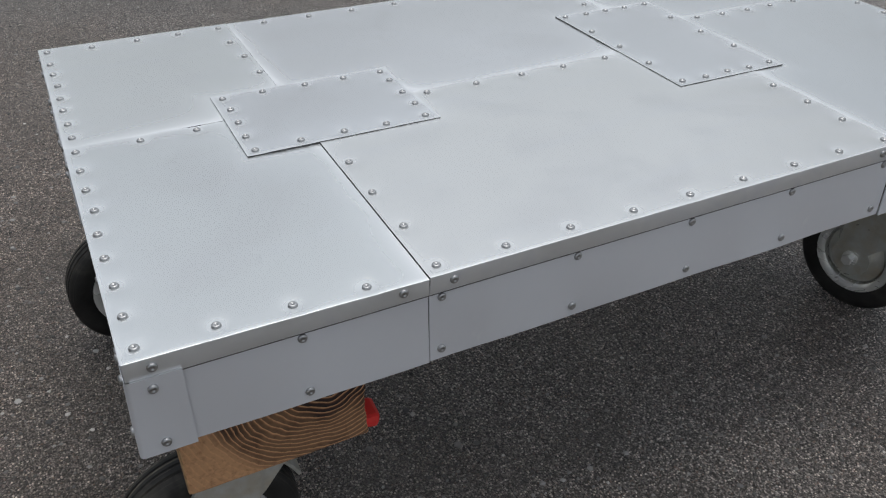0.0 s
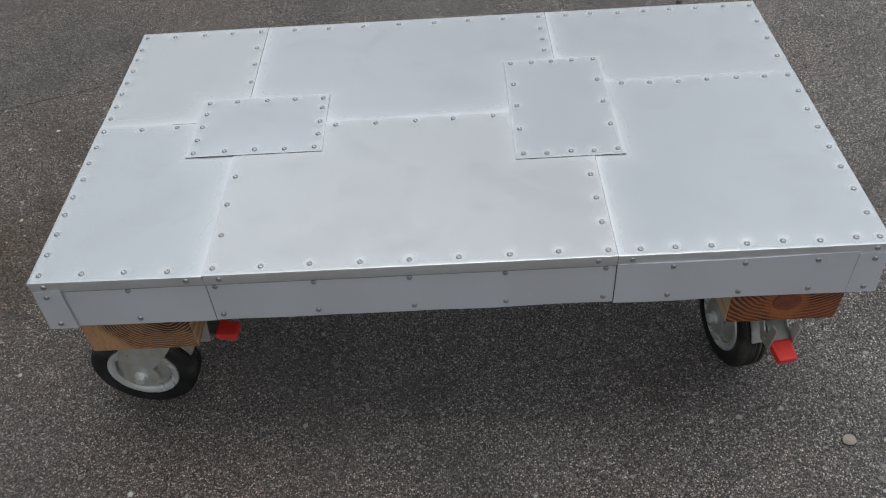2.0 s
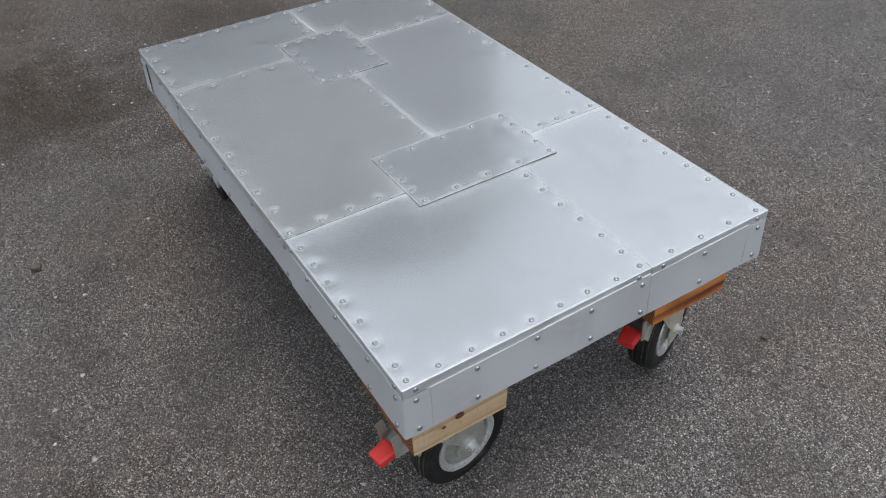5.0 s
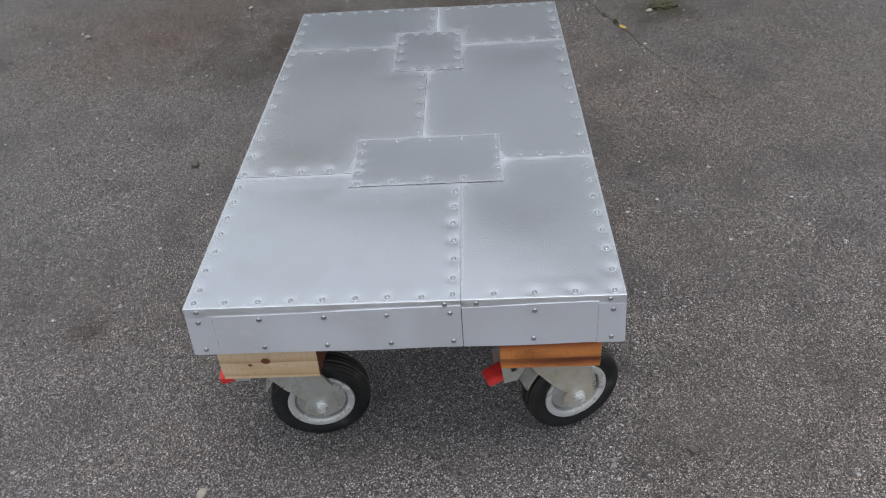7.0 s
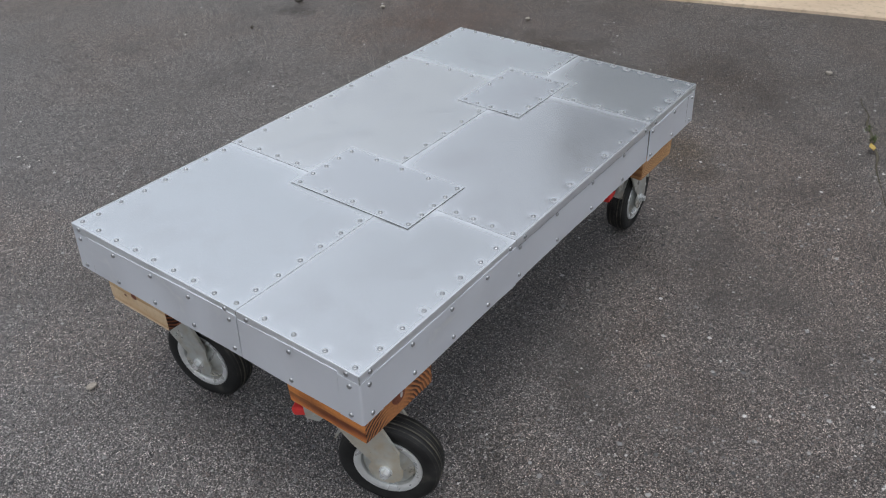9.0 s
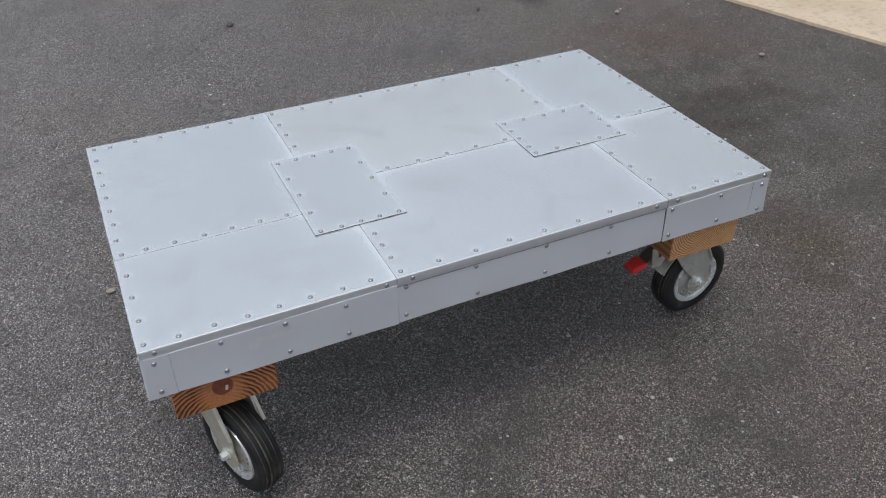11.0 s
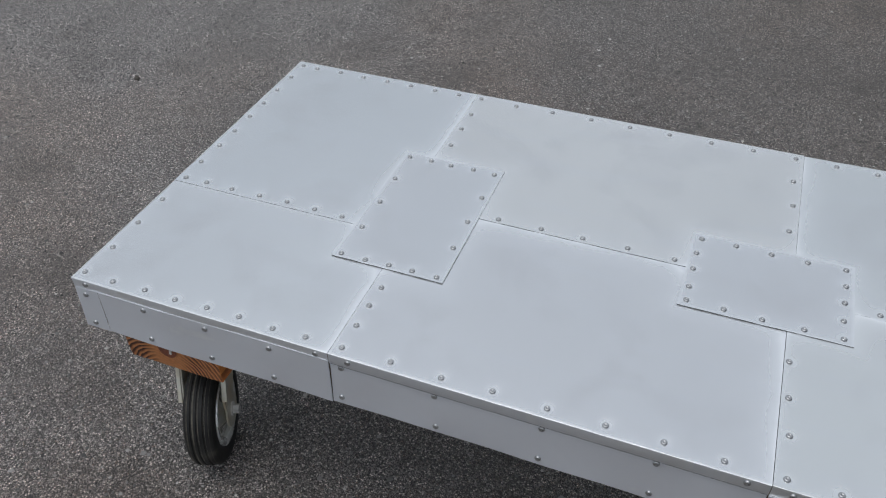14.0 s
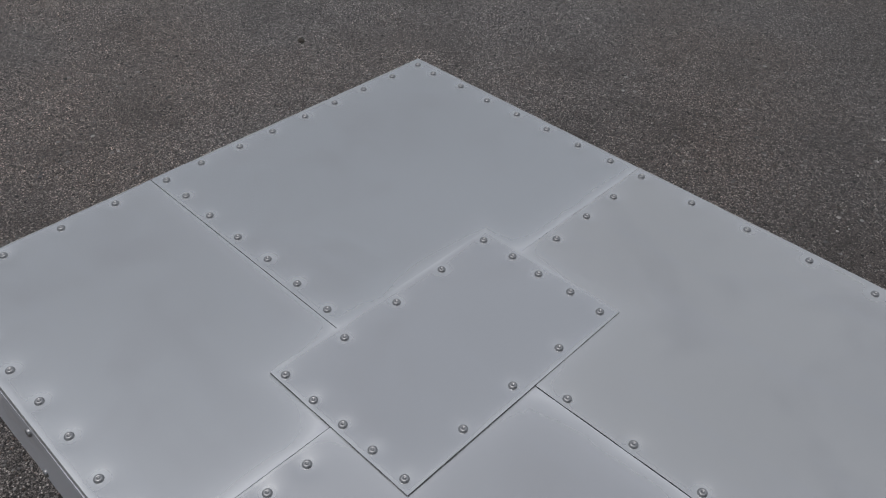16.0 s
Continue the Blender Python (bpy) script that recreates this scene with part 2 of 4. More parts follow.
def asphalt():
    m, n, l, p = material("asphalt")
    v = mapped(n, l)
    cells = n.new("ShaderNodeTexVoronoi")
    cells.inputs["Scale"].default_value = 310.0
    l.new(v, cells.inputs["Vector"])
    fine = n.new("ShaderNodeTexVoronoi")
    fine.inputs["Scale"].default_value = 620.0
    l.new(v, fine.inputs["Vector"])
    sep, sep2 = n.new("ShaderNodeSeparateColor"), n.new("ShaderNodeSeparateColor")
    l.new(cells.outputs["Color"], sep.inputs[0])
    l.new(fine.outputs["Color"], sep2.inputs[0])
    stone = ramp(n, l, sep.outputs[0], [(0.0, (0.033, 0.0311, 0.0302)), (0.36, (0.114, 0.107, 0.104)), (0.64, (0.264, 0.248, 0.241)), (0.86, (0.515, 0.488, 0.474)), (1.0, (0.82, 0.78, 0.757))])
    stone = mixed(n, l, stone, (0.27, 0.185, 0.145), spread(n, l, sep.outputs[1], 0.0, 0.6, 0.90, 0.96))
    grit = ramp(n, l, sep2.outputs[1], [(0.0, (0.0165, 0.0156, 0.0152)), (0.6, (0.095, 0.0895, 0.087)), (1.0, (0.39, 0.369, 0.358))])
    gap = spread(n, l, cells.outputs["Distance"], 0.0, 1.0, 0.40, 0.52)
    col = mixed(n, l, stone, grit, gap)
    wide, patch = noisy(n, l, v, 1.0, 4), noisy(n, l, v, 5.5, 5)
    col = mixed(n, l, col, mixed(n, l, col, (1.07, 1.0, 0.95), 1.0, "MULTIPLY"), spread(n, l, wide, 0.0, 1.0, 0.45, 0.62))
    film = noisy(n, l, v, 2.6, 4, 0.6, 0.4)
    col = mixed(n, l, col, mixed(n, l, col, (0.108, 0.10, 0.096), 0.36), spread(n, l, film, 0.0, 1.0, 0.5, 0.66))
    col = mixed(n, l, col, mixed(n, l, col, (0.62, 0.61, 0.60), 1.0, "MULTIPLY"), spread(n, l, patch, 0.0, 0.9, 0.5, 0.74))
    ragged = noisy(n, l, v, 7.0, 5)
    along = n.new("ShaderNodeSeparateXYZ")
    l.new(v, along.inputs[0])
    # paler at low x, darker and browner at high x, broken by noise
    toned = n.new("ShaderNodeMath")
    toned.operation = "MULTIPLY_ADD"
    l.new(noisy(n, l, v, 1.3, 5), toned.inputs[0])
    toned.inputs[1].default_value = 1.6
    l.new(along.outputs["X"], toned.inputs[2])
    x_tone = ramp(n, l, spread(n, l, toned.outputs[0], 0.0, 1.0, 0.1, 2.6), [(0.0, (1.55, 1.52, 1.49)), (0.42, (1.17, 1.13, 1.09)), (1.0, (1.04, 0.97, 0.89))])
    col = mixed(n, l, col, x_tone, 1.0, "MULTIPLY")
    for (sx, sy), reach, tint in (((1.90, 0.86), 0.46, (0.47, 0.42, 0.35)), ((2.25, 0.25), 0.42, (0.72, 0.66, 0.60)), ((0.41, 1.11), 0.07, (0.5, 0.46, 0.42)), ((2.35, 1.45), 0.85, (0.78, 0.70, 0.65)), ((2.12, -0.52), 0.20, (0.45, 0.42, 0.28)), ((1.60, 0.18), 0.22, (0.74, 0.68, 0.56)), ((2.1, 1.45), 0.35, (0.85, 0.76, 0.70)), ((1.90, 2.06), 0.10, (0.5, 0.47, 0.45))):
        gap_v = n.new("ShaderNodeVectorMath")
        gap_v.operation = "DISTANCE"
        l.new(v, gap_v.inputs[0])
        gap_v.inputs[1].default_value = (sx, sy, 0)
        edge_n = n.new("ShaderNodeMath")
        edge_n.operation = "MULTIPLY_ADD"
        l.new(ragged, edge_n.inputs[0])
        edge_n.inputs[1].default_value = reach * 1.6
        l.new(gap_v.outputs["Value"], edge_n.inputs[2])
        soaked = spread(n, l, edge_n.outputs[0], 1.0, 0.0, reach * 0.9, reach * 1.75)
        col = mixed(n, l, col, mixed(n, l, col, tint, 1.0, "MULTIPLY"), soaked)
    l.new(col, p.inputs["Base Color"])
    l.new(spread(n, l, patch, 0.56, 0.38), p.inputs["Roughness"])
    first = bumped(n, l, p, fine.outputs["Distance"], 0.5, 0.002)
    inv = n.new("ShaderNodeMath")
    inv.operation = "SUBTRACT"
    inv.inputs[0].default_value = 1.0
    l.new(cells.outputs["Distance"], inv.inputs[1])
    bumped(n, l, p, inv.outputs[0], 1.0, 0.006, first)
    return m


def grit_stone(name, lift):
    m, n, l, p = material(name)
    geo = n.new("ShaderNodeNewGeometry")
    l.new(ramp(n, l, geo.outputs["Random Per Island"], [(0.0, (0.03 * lift, 0.03 * lift, 0.03 * lift)), (0.5, (0.13 * lift, 0.126 * lift, 0.122 * lift)), (0.85, (0.25 * lift, 0.24 * lift, 0.228 * lift)), (1.0, (0.41 * lift, 0.394 * lift, 0.376 * lift))]), p.inputs["Base Color"])
    p.inputs["Roughness"].default_value = 0.55
    return m


def mineral(name, a, b, scale, rough=0.85, depth=0.002):
    m, n, l, p = material(name)
    v = mapped(n, l)
    big, small = noisy(n, l, v, scale, 5), noisy(n, l, v, scale * 14, 4)
    col = ramp(n, l, big, [(0.3, a), (0.7, b)])
    col = mixed(n, l, col, tuple(c * 0.6 for c in a), spread(n, l, small, 0.0, 0.6, 0.52, 0.75))
    l.new(col, p.inputs["Base Color"])
    p.inputs["Roughness"].default_value = rough
    bumped(n, l, p, small, 0.5, depth)
    return m


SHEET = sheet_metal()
# cut edges, toned dark to paint the shadow line at seams and lips
SHADED_EDGE = metal("shaded_edge_metal", (0.13, 0.132, 0.135), 0.5, (0.06, 0.06, 0.06), 0.6, scale=80)
RIVET = metal("rivet_metal", (0.46, 0.465, 0.47), 0.36, (0.17, 0.17, 0.175), 0.5, scale=120)
ZINC = metal("zinc_plated_steel", (0.63, 0.645, 0.615), 0.30, (0.50, 0.44, 0.32), 0.8, 0.5, 32.0, 0.2)
RIM = metal("rim_steel", (0.86, 0.87, 0.855), 0.26, (0.66, 0.64, 0.57), 0.45, 0.5)
DIRTY_ZINC = metal("dirty_zinc", (0.68, 0.66, 0.58), 0.34, (0.62, 0.49, 0.30), 0.9, 0.4, 26.0, 0.2)
BOLT = metal("bolt_steel", (0.72, 0.64, 0.46), 0.3, (0.5, 0.38, 0.2), 0.6, 0.6)
TYRE = rubber()
RED = plastic("red_plastic", (0.80, 0.045, 0.04))
LEVER_STEEL = metal("lever_steel", (0.30, 0.32, 0.305), 0.4, (0.22, 0.21, 0.17), 0.5, 0.9)
WOODS = {
    "orange": (wood("orange_end_grain", (0.60, 0.245, 0.09), (0.22, 0.07, 0.032), (0.035, 0.014, 0.009), (-0.012, 0.215), 42, 0.52, plain=(-0.008, 0.258, 0.022, 0.044)),
               wood("orange_side_grain", (0.78, 0.29, 0.075), (0.54, 0.16, 0.045), (0.17, 0.045, 0.018), (0.012, 0.10), 10, 0.62, 0.9)),
    "tan": (wood("tan_end_grain", (0.76, 0.46, 0.22), (0.62, 0.32, 0.13), (0.33, 0.14, 0.055), (-0.004, 0.318), 62, 0.5, 0.5),
            wood("tan_side_grain", (0.52, 0.27, 0.11), (0.44, 0.21, 0.085), (0.26, 0.11, 0.05), (0.012, 0.37), 24)),
    "striped": (wood("striped_end_grain", (0.42, 0.14, 0.05), (0.13, 0.038, 0.018), (0.03, 0.012, 0.008), (0.0, 0.37), 46, 0.46, 0.8, plain=(-0.002, 0.275, 0.020, 0.036)),
                wood("weathered_side_grain", (0.80, 0.60, 0.38), (0.74, 0.53, 0.31), (0.58, 0.35, 0.17), (0.03, 0.42), 13, 0.75, 0.6)),
    "pale": (wood("ringed_end_grain", (0.58, 0.32, 0.16), (0.095, 0.032, 0.017), (0.012, 0.005, 0.004), (-0.030, 0.338), 60, 0.30, 0.75, (0.096, 0.112)),
             wood("pale_side_grain", (0.60, 0.39, 0.20), (0.52, 0.32, 0.15), (0.34, 0.18, 0.08), (0.012, 0.40), 22)),
}
CHIP = mineral("white_chip", (0.72, 0.68, 0.64), (0.8, 0.78, 0.75), 200, 0.5, 0.0005)
PALE_FORK = mineral("pale_fork_tone", (0.66, 0.60, 0.50), (0.76, 0.71, 0.62), 30, 0.7)
KNOT = mineral("wood_knot", (0.17, 0.045, 0.022), (0.28, 0.09, 0.045), 60, 0.5, 0.001)
DARK_BOARD = wood("dark_board", (0.16, 0.11, 0.07), (0.12, 0.08, 0.05), (0.07, 0.05, 0.03), (0, 0.3), 12)
ASPHALT = asphalt()
GRIT, PALE_GRIT = grit_stone("grit_stone", 1.1), grit_stone("pale_grit_stone", 1.7)
CONCRETE = mineral("pale_concrete", (0.56, 0.43, 0.30), (0.72, 0.58, 0.42), 3.0)
RENDER = mineral("wall_render", (0.46, 0.49, 0.54), (0.53, 0.56, 0.60), 1.5)
DOOR_PAINT = mineral("dark_door_paint", (0.11, 0.13, 0.165), (0.15, 0.17, 0.21), 2.0, 0.6, 0.0005)
ROOF = mineral("dark_roof", (0.07, 0.068, 0.07), (0.11, 0.105, 0.10), 4.0)
PEBBLE = mineral("pebble", (0.33, 0.29, 0.24), (0.48, 0.43, 0.37), 40)
DARK_PEBBLE = mineral("dark_pebble", (0.10, 0.085, 0.07), (0.17, 0.15, 0.13), 60)
MOSS = mineral("moss", (0.045, 0.05, 0.022), (0.085, 0.075, 0.04), 40, 0.95, 0.004)
CRACK_DIRT = mineral("crack_dirt", (0.075, 0.066, 0.044), (0.12, 0.105, 0.075), 40, 0.95, 0.003)
LEAF = mineral("yellow_leaf", (0.46, 0.32, 0.07), (0.55, 0.40, 0.12), 60, 0.6)
GRASS = mineral("grass_blade", (0.06, 0.09, 0.025), (0.12, 0.13, 0.045), 30, 0.7)


# ------------------------------------------------------------------ builders
def mesh_of(name, bm, mat, smooth=False):
    me = bpy.data.meshes.new(name)
    bm.to_mesh(me)
    bm.free()
    if smooth:
        me.polygons.foreach_set("use_smooth", [True] * len(me.polygons))
    if mat:
        me.materials.append(mat)
    return me


def part(name, bm, mat, parent, label="", smooth=False, at=None):
    ob = new(name, bm if isinstance(bm, bpy.types.Mesh) else mesh_of(name, bm, mat, smooth))
    ob.parent = parent
    if at is not None:
        ob.matrix_basis = at
    return tagged(ob, label) if label else ob


def box(bm, lo, hi, bevel=0.0):
    m = Matrix.Translation([(a + b) / 2 for a, b in zip(lo, hi)]) @ Matrix.Diagonal([b - a for a, b in zip(lo, hi)] + [1])
    made = bmesh.ops.create_cube(bm, size=1, matrix=m)["verts"]
    if bevel:
        edges = list({e for v in made for e in v.link_edges})
        bmesh.ops.bevel(bm, geom=edges, offset=bevel, segments=2, profile=0.6, affect="EDGES")
    return bm


def lathe(profile, steps=48, axis="Y"):
    """A closed ring turned from (radius, offset) pairs round an axis."""
    bm, rings = bmesh.new(), []
    for k in range(steps):
        a = 2 * math.pi * k / steps
        rings.append([bm.verts.new((r * math.cos(a), o, r * math.sin(a)) if axis == "Y" else (r * math.cos(a), r * math.sin(a), o)) for r, o in profile])
    for k in range(steps):
        a, b = rings[k], rings[(k + 1) % steps]
        for i in range(len(profile) - 1):
            bm.faces.new((a[i], a[i + 1], b[i + 1], b[i]))
    bmesh.ops.remove_doubles(bm, verts=bm.verts, dist=1e-6)
    bmesh.ops.recalc_face_normals(bm, faces=bm.faces)
    return bm


def prism(bm, outline, y0, y1, bevel=0.0):
    """A plate with an outline in x, z and thickness from y0 to y1."""
    a = [bm.verts.new((x, y0, z)) for x, z in outline]
    b = [bm.verts.new((x, y1, z)) for x, z in outline]
    bm.faces.new(a), bm.faces.new(b[::-1])
    for i in range(len(a)):
        j = (i + 1) % len(a)
        bm.faces.new((a[j], a[i], b[i], b[j]))
    bmesh.ops.recalc_face_normals(bm, faces=bm.faces)
    return bm


def arc(cx, cz, r, a0, a1, steps):
    return [(cx + r * math.cos(radians(a0 + (a1 - a0) * i / steps)), cz + r * math.sin(radians(a0 + (a1 - a0) * i / steps))) for i in range(steps + 1)]


# ------------------------------------------------------------------ ground
bm = bmesh.new()
bmesh.ops.create_grid(bm, x_segments=1, y_segments=1, size=300)
tagged(new("ground", mesh_of("ground", bm, ASPHALT)), "worn grey asphalt yard with pale aggregate showing", "asphalt", kind="structure")


def scattered(name, count, lo, hi, small, large, mat, seed):
    """Many little angular stones half sunk in the ground, as one mesh."""
    rng = np.random.default_rng(seed)
    rim = [(math.cos(a), math.sin(a), 0) for a in (0, 1.2, 2.5, 3.7, 5.1)]
    base = np.array(rim + [(0.55 * x + 0.05, 0.55 * y, 0.62) for x, y, _ in rim] + [(0, 0, 0.75)])
    tris = np.array([t for i in range(5) for j in [(i + 1) % 5] for t in ((i, j, 5 + j), (i, 5 + j, 5 + i), (5 + i, 5 + j, 10))])
    p = np.c_[rng.uniform(lo[0], hi[0], count), rng.uniform(lo[1], hi[1], count)]
    r = small + (large - small) * rng.random(count) ** 3
    turn = rng.uniform(0, 6.28, count)
    shape = base[None] * (0.8 + 0.4 * rng.random((count, 11, 3)))
    c, s = np.cos(turn)[:, None], np.sin(turn)[:, None]
    x, y = shape[..., 0] * c - shape[..., 1] * s, shape[..., 0] * s + shape[..., 1] * c
    verts = np.stack([p[:, :1] + x * r[:, None], p[:, 1:] + y * r[:, None], shape[..., 2] * np.minimum(r[:, None] * 0.9, 0.0027) - 0.0005], -1).reshape(-1, 3)
    faces = (tris[None] + 11 * np.arange(count)[:, None, None]).reshape(-1, 3)
    me = bpy.data.meshes.new(name)
    me.from_pydata(verts.tolist(), [], faces.tolist())
    me.materials.append(mat)
    return new(name, me)


tagged(scattered("asphalt_grit", 90000, (-1.7, -1.7), (3.0, 2.8), 0.0011, 0.0040, GRIT, 3), "fine pale stone grit bedded in the asphalt surface", "gravel", kind="stuff")
tagged(scattered("asphalt_aggregate", 6500, (-1.7, -1.7), (3.0, 2.8), 0.0030, 0.0068, PALE_GRIT, 8), "larger pale stones set flush in the asphalt", "gravel", kind="stuff")

# pale concrete apron beyond the asphalt, along a slanting edge
bm = bmesh.new()
edge = Vector((0.282, -0.9594, 0))
side = Vector((0.9594, 0.282, 0))
start = Vector((2.655, 1.78, 0))
pts = []
for k in range(91):
    q = start + edge * (k * 0.24) + side * (0.012 * noise.noise((k * 0.7, 3.1, 0)) + 0.006 * noise.noise((k * 2.3, 1.1, 0)))
    pts.append(q)
near_top = [bm.verts.new((q.x, q.y, 0.012)) for q in pts]
near_bot = [bm.verts.new((q.x - 0.004, q.y, -0.01)) for q in pts]
far_top = [bm.verts.new((q + side * 2.6).to_tuple()[:2] + (0.016,)) for q in pts]
for k in range(90):
    bm.faces.new((near_top[k], far_top[k], far_top[k + 1], near_top[k + 1]))
    bm.faces.new((near_bot[k], near_top[k], near_top[k + 1], near_bot[k + 1]))
bmesh.ops.recalc_face_normals(bm, faces=bm.faces)
tagged(new("pavement", mesh_of("pavement", bm, CONCRETE)), "pale beige concrete apron beside the asphalt", "pavement", kind="structure")

# small gabled house behind the apron, seen only as a dim reflection in the metal
house = tagged(new("house"), "small gabled house with pale blue-grey rendered walls beyond the concrete apron", "house")
HX, HY0, HY1, EAVE, BACK_EAVE, RIDGE = 4.2, -2.45, 1.88, 2.45, 3.85, 4.15
HM = -1.85
bm = bmesh.new()
gable = [(HY0, -0.02), (HY1, -0.02), (HY1, EAVE), (HM, RIDGE), (HY0, BACK_EAVE)]
front = [bm.verts.new((HX, y, z)) for y, z in gable]
back = [bm.verts.new((HX + 6, y, z)) for y, z in gable]
bm.faces.new(front), bm.faces.new(back[::-1])
for i in range(5):
    bm.faces.new((front[i], front[(i + 1) % 5], back[(i + 1) % 5], back[i]))
bmesh.ops.recalc_face_normals(bm, faces=bm.faces)
part("wall", bm, RENDER, house)
for edge_y, edge_z in ((HY0, BACK_EAVE), (HY1, EAVE)):
    bm = bmesh.new()
    run = Vector((0, HM - edge_y, RIDGE - edge_z)).normalized()
    up = Vector((0, -run.z * (1 if run.y > 0 else -1), abs(run.y)))
    low_pt, high_pt = Vector((0, edge_y, edge_z)) - run * 0.08 + up * 0.01, Vector((0, HM, RIDGE)) + up * 0.01
    ring = []
    for x in (HX - 0.12, HX + 6.12):
        ring.append([bm.verts.new((x, q.y, q.z)) for q in (low_pt, high_pt, high_pt + Vector((0, 0, 0.12)), low_pt + up * 0.1)])
    bm.faces.new(ring[0]), bm.faces.new(ring[1][::-1])
    for i in range(4):
        bm.faces.new((ring[0][i], ring[0][(i + 1) % 4], ring[1][(i + 1) % 4], ring[1][i]))
    bmesh.ops.recalc_face_normals(bm, faces=bm.faces)
    part("roof", bm, ROOF, house, "dark tiled roof slope")

# unseen dark door, added for a dark reflected band; upright boards in a frame
bm = bmesh.new()
for k in range(24):
    box(bm, (HX - 0.028, -1.90 + 0.15 * k, 0.016), (HX - 0.004, -1.756 + 0.15 * k, 1.86), 0.004)
part("door", bm, DOOR_PAINT, house, "wide dark blue-grey boarded door")
bm = bmesh.new()
box(bm, (HX - 0.05, -1.98, 0.016), (HX - 0.004, -1.905, 1.93), 0.006)
box(bm, (HX - 0.05, 1.70, 0.016), (HX - 0.004, 1.775, 1.93), 0.006)
box(bm, (HX - 0.05, -1.90, 1.865), (HX - 0.004, 1.695, 1.93), 0.006)
part("door_frame", bm, DOOR_PAINT, house)

# unidentified pale forked shape, added on the door to match a bright reflection
bm = bmesh.new()
for (y0, z0), (y1, z1) in (((0.34, 1.40), (0.34, 1.58)), ((0.34, 1.58), (0.22, 1.76)), ((0.34, 1.58), (0.46, 1.76))):
    a, b = Vector((HX - 0.048, y0, z0)), Vector((HX - 0.048, y1, z1))
    turn = (b - a).to_track_quat("Z", "Y").to_matrix().to_4x4()
    bmesh.ops.create_cone(bm, cap_ends=True, segments=10, radius1=0.024, radius2=0.017, depth=(b - a).length + 0.02, matrix=Matrix.Translation((a + b) / 2) @ turn)
tagged(new("guessed_fork", mesh_of("guessed_fork", bm, PALE_FORK)), "pale forked shape on the dark house door, guessed from a reflection", "ornament")

# ------------------------------------------------------------------ the table
LENGTH, WIDTH, TOP = 1.2, 0.675, 0.41
SKIRT_LOW, LIP, BEND = TOP - 0.0935, 0.016, 0.0005
table = tagged(new("coffee_table"), "low coffee table clad in riveted sheet metal on four castors", "table")

rivet_profile = [(0.0, 0.0019), (0.0010, 0.0016), (0.0013, 0.0025), (0.0026, 0.0025), (0.0034, 0.0022), (0.0040, 0.0014), (0.0042, 0.0004), (0.0042, -0.0016)]
RIVET_MESH = mesh_of("rivet", lathe(rivet_profile, 12, "Z"), RIVET, True)


def rivets(parent, spots, turn=None):
    for x, y, z in spots:
        at = Matrix.Translation((x, y, z))
        part("rivet", RIVET_MESH, None, parent, at=at @ turn if turn else at)


def row(x0, y0, x1, y1, count):
    return [(x0 + (x1 - x0) * i / max(count - 1, 1), y0 + (y1 - y0) * i / max(count - 1, 1)) for i in range(count)]


def loose(spots, seed):
    """The same rivets, set by hand: a millimetre or so out of line."""
    rng = random.Random(seed)
    return [(x + rng.uniform(-0.0016, 0.0016), y + rng.uniform(-0.0016, 0.0016)) for x, y in spots]


# tint per plate; the warm cast of 6 stands in for a reflection
SHEET_TONES = {1: (0.686, 0.706, 0.708), 2: (0.677, 0.702, 0.708), 3: (0.691, 0.704, 0.708), 4: (0.696, 0.716, 0.704), 5: (0.677, 0.702, 0.698), 6: (0.712, 0.720, 0.704), 7: (0.677, 0.694, 0.701), 8: (0.677, 0.694, 0.701)}


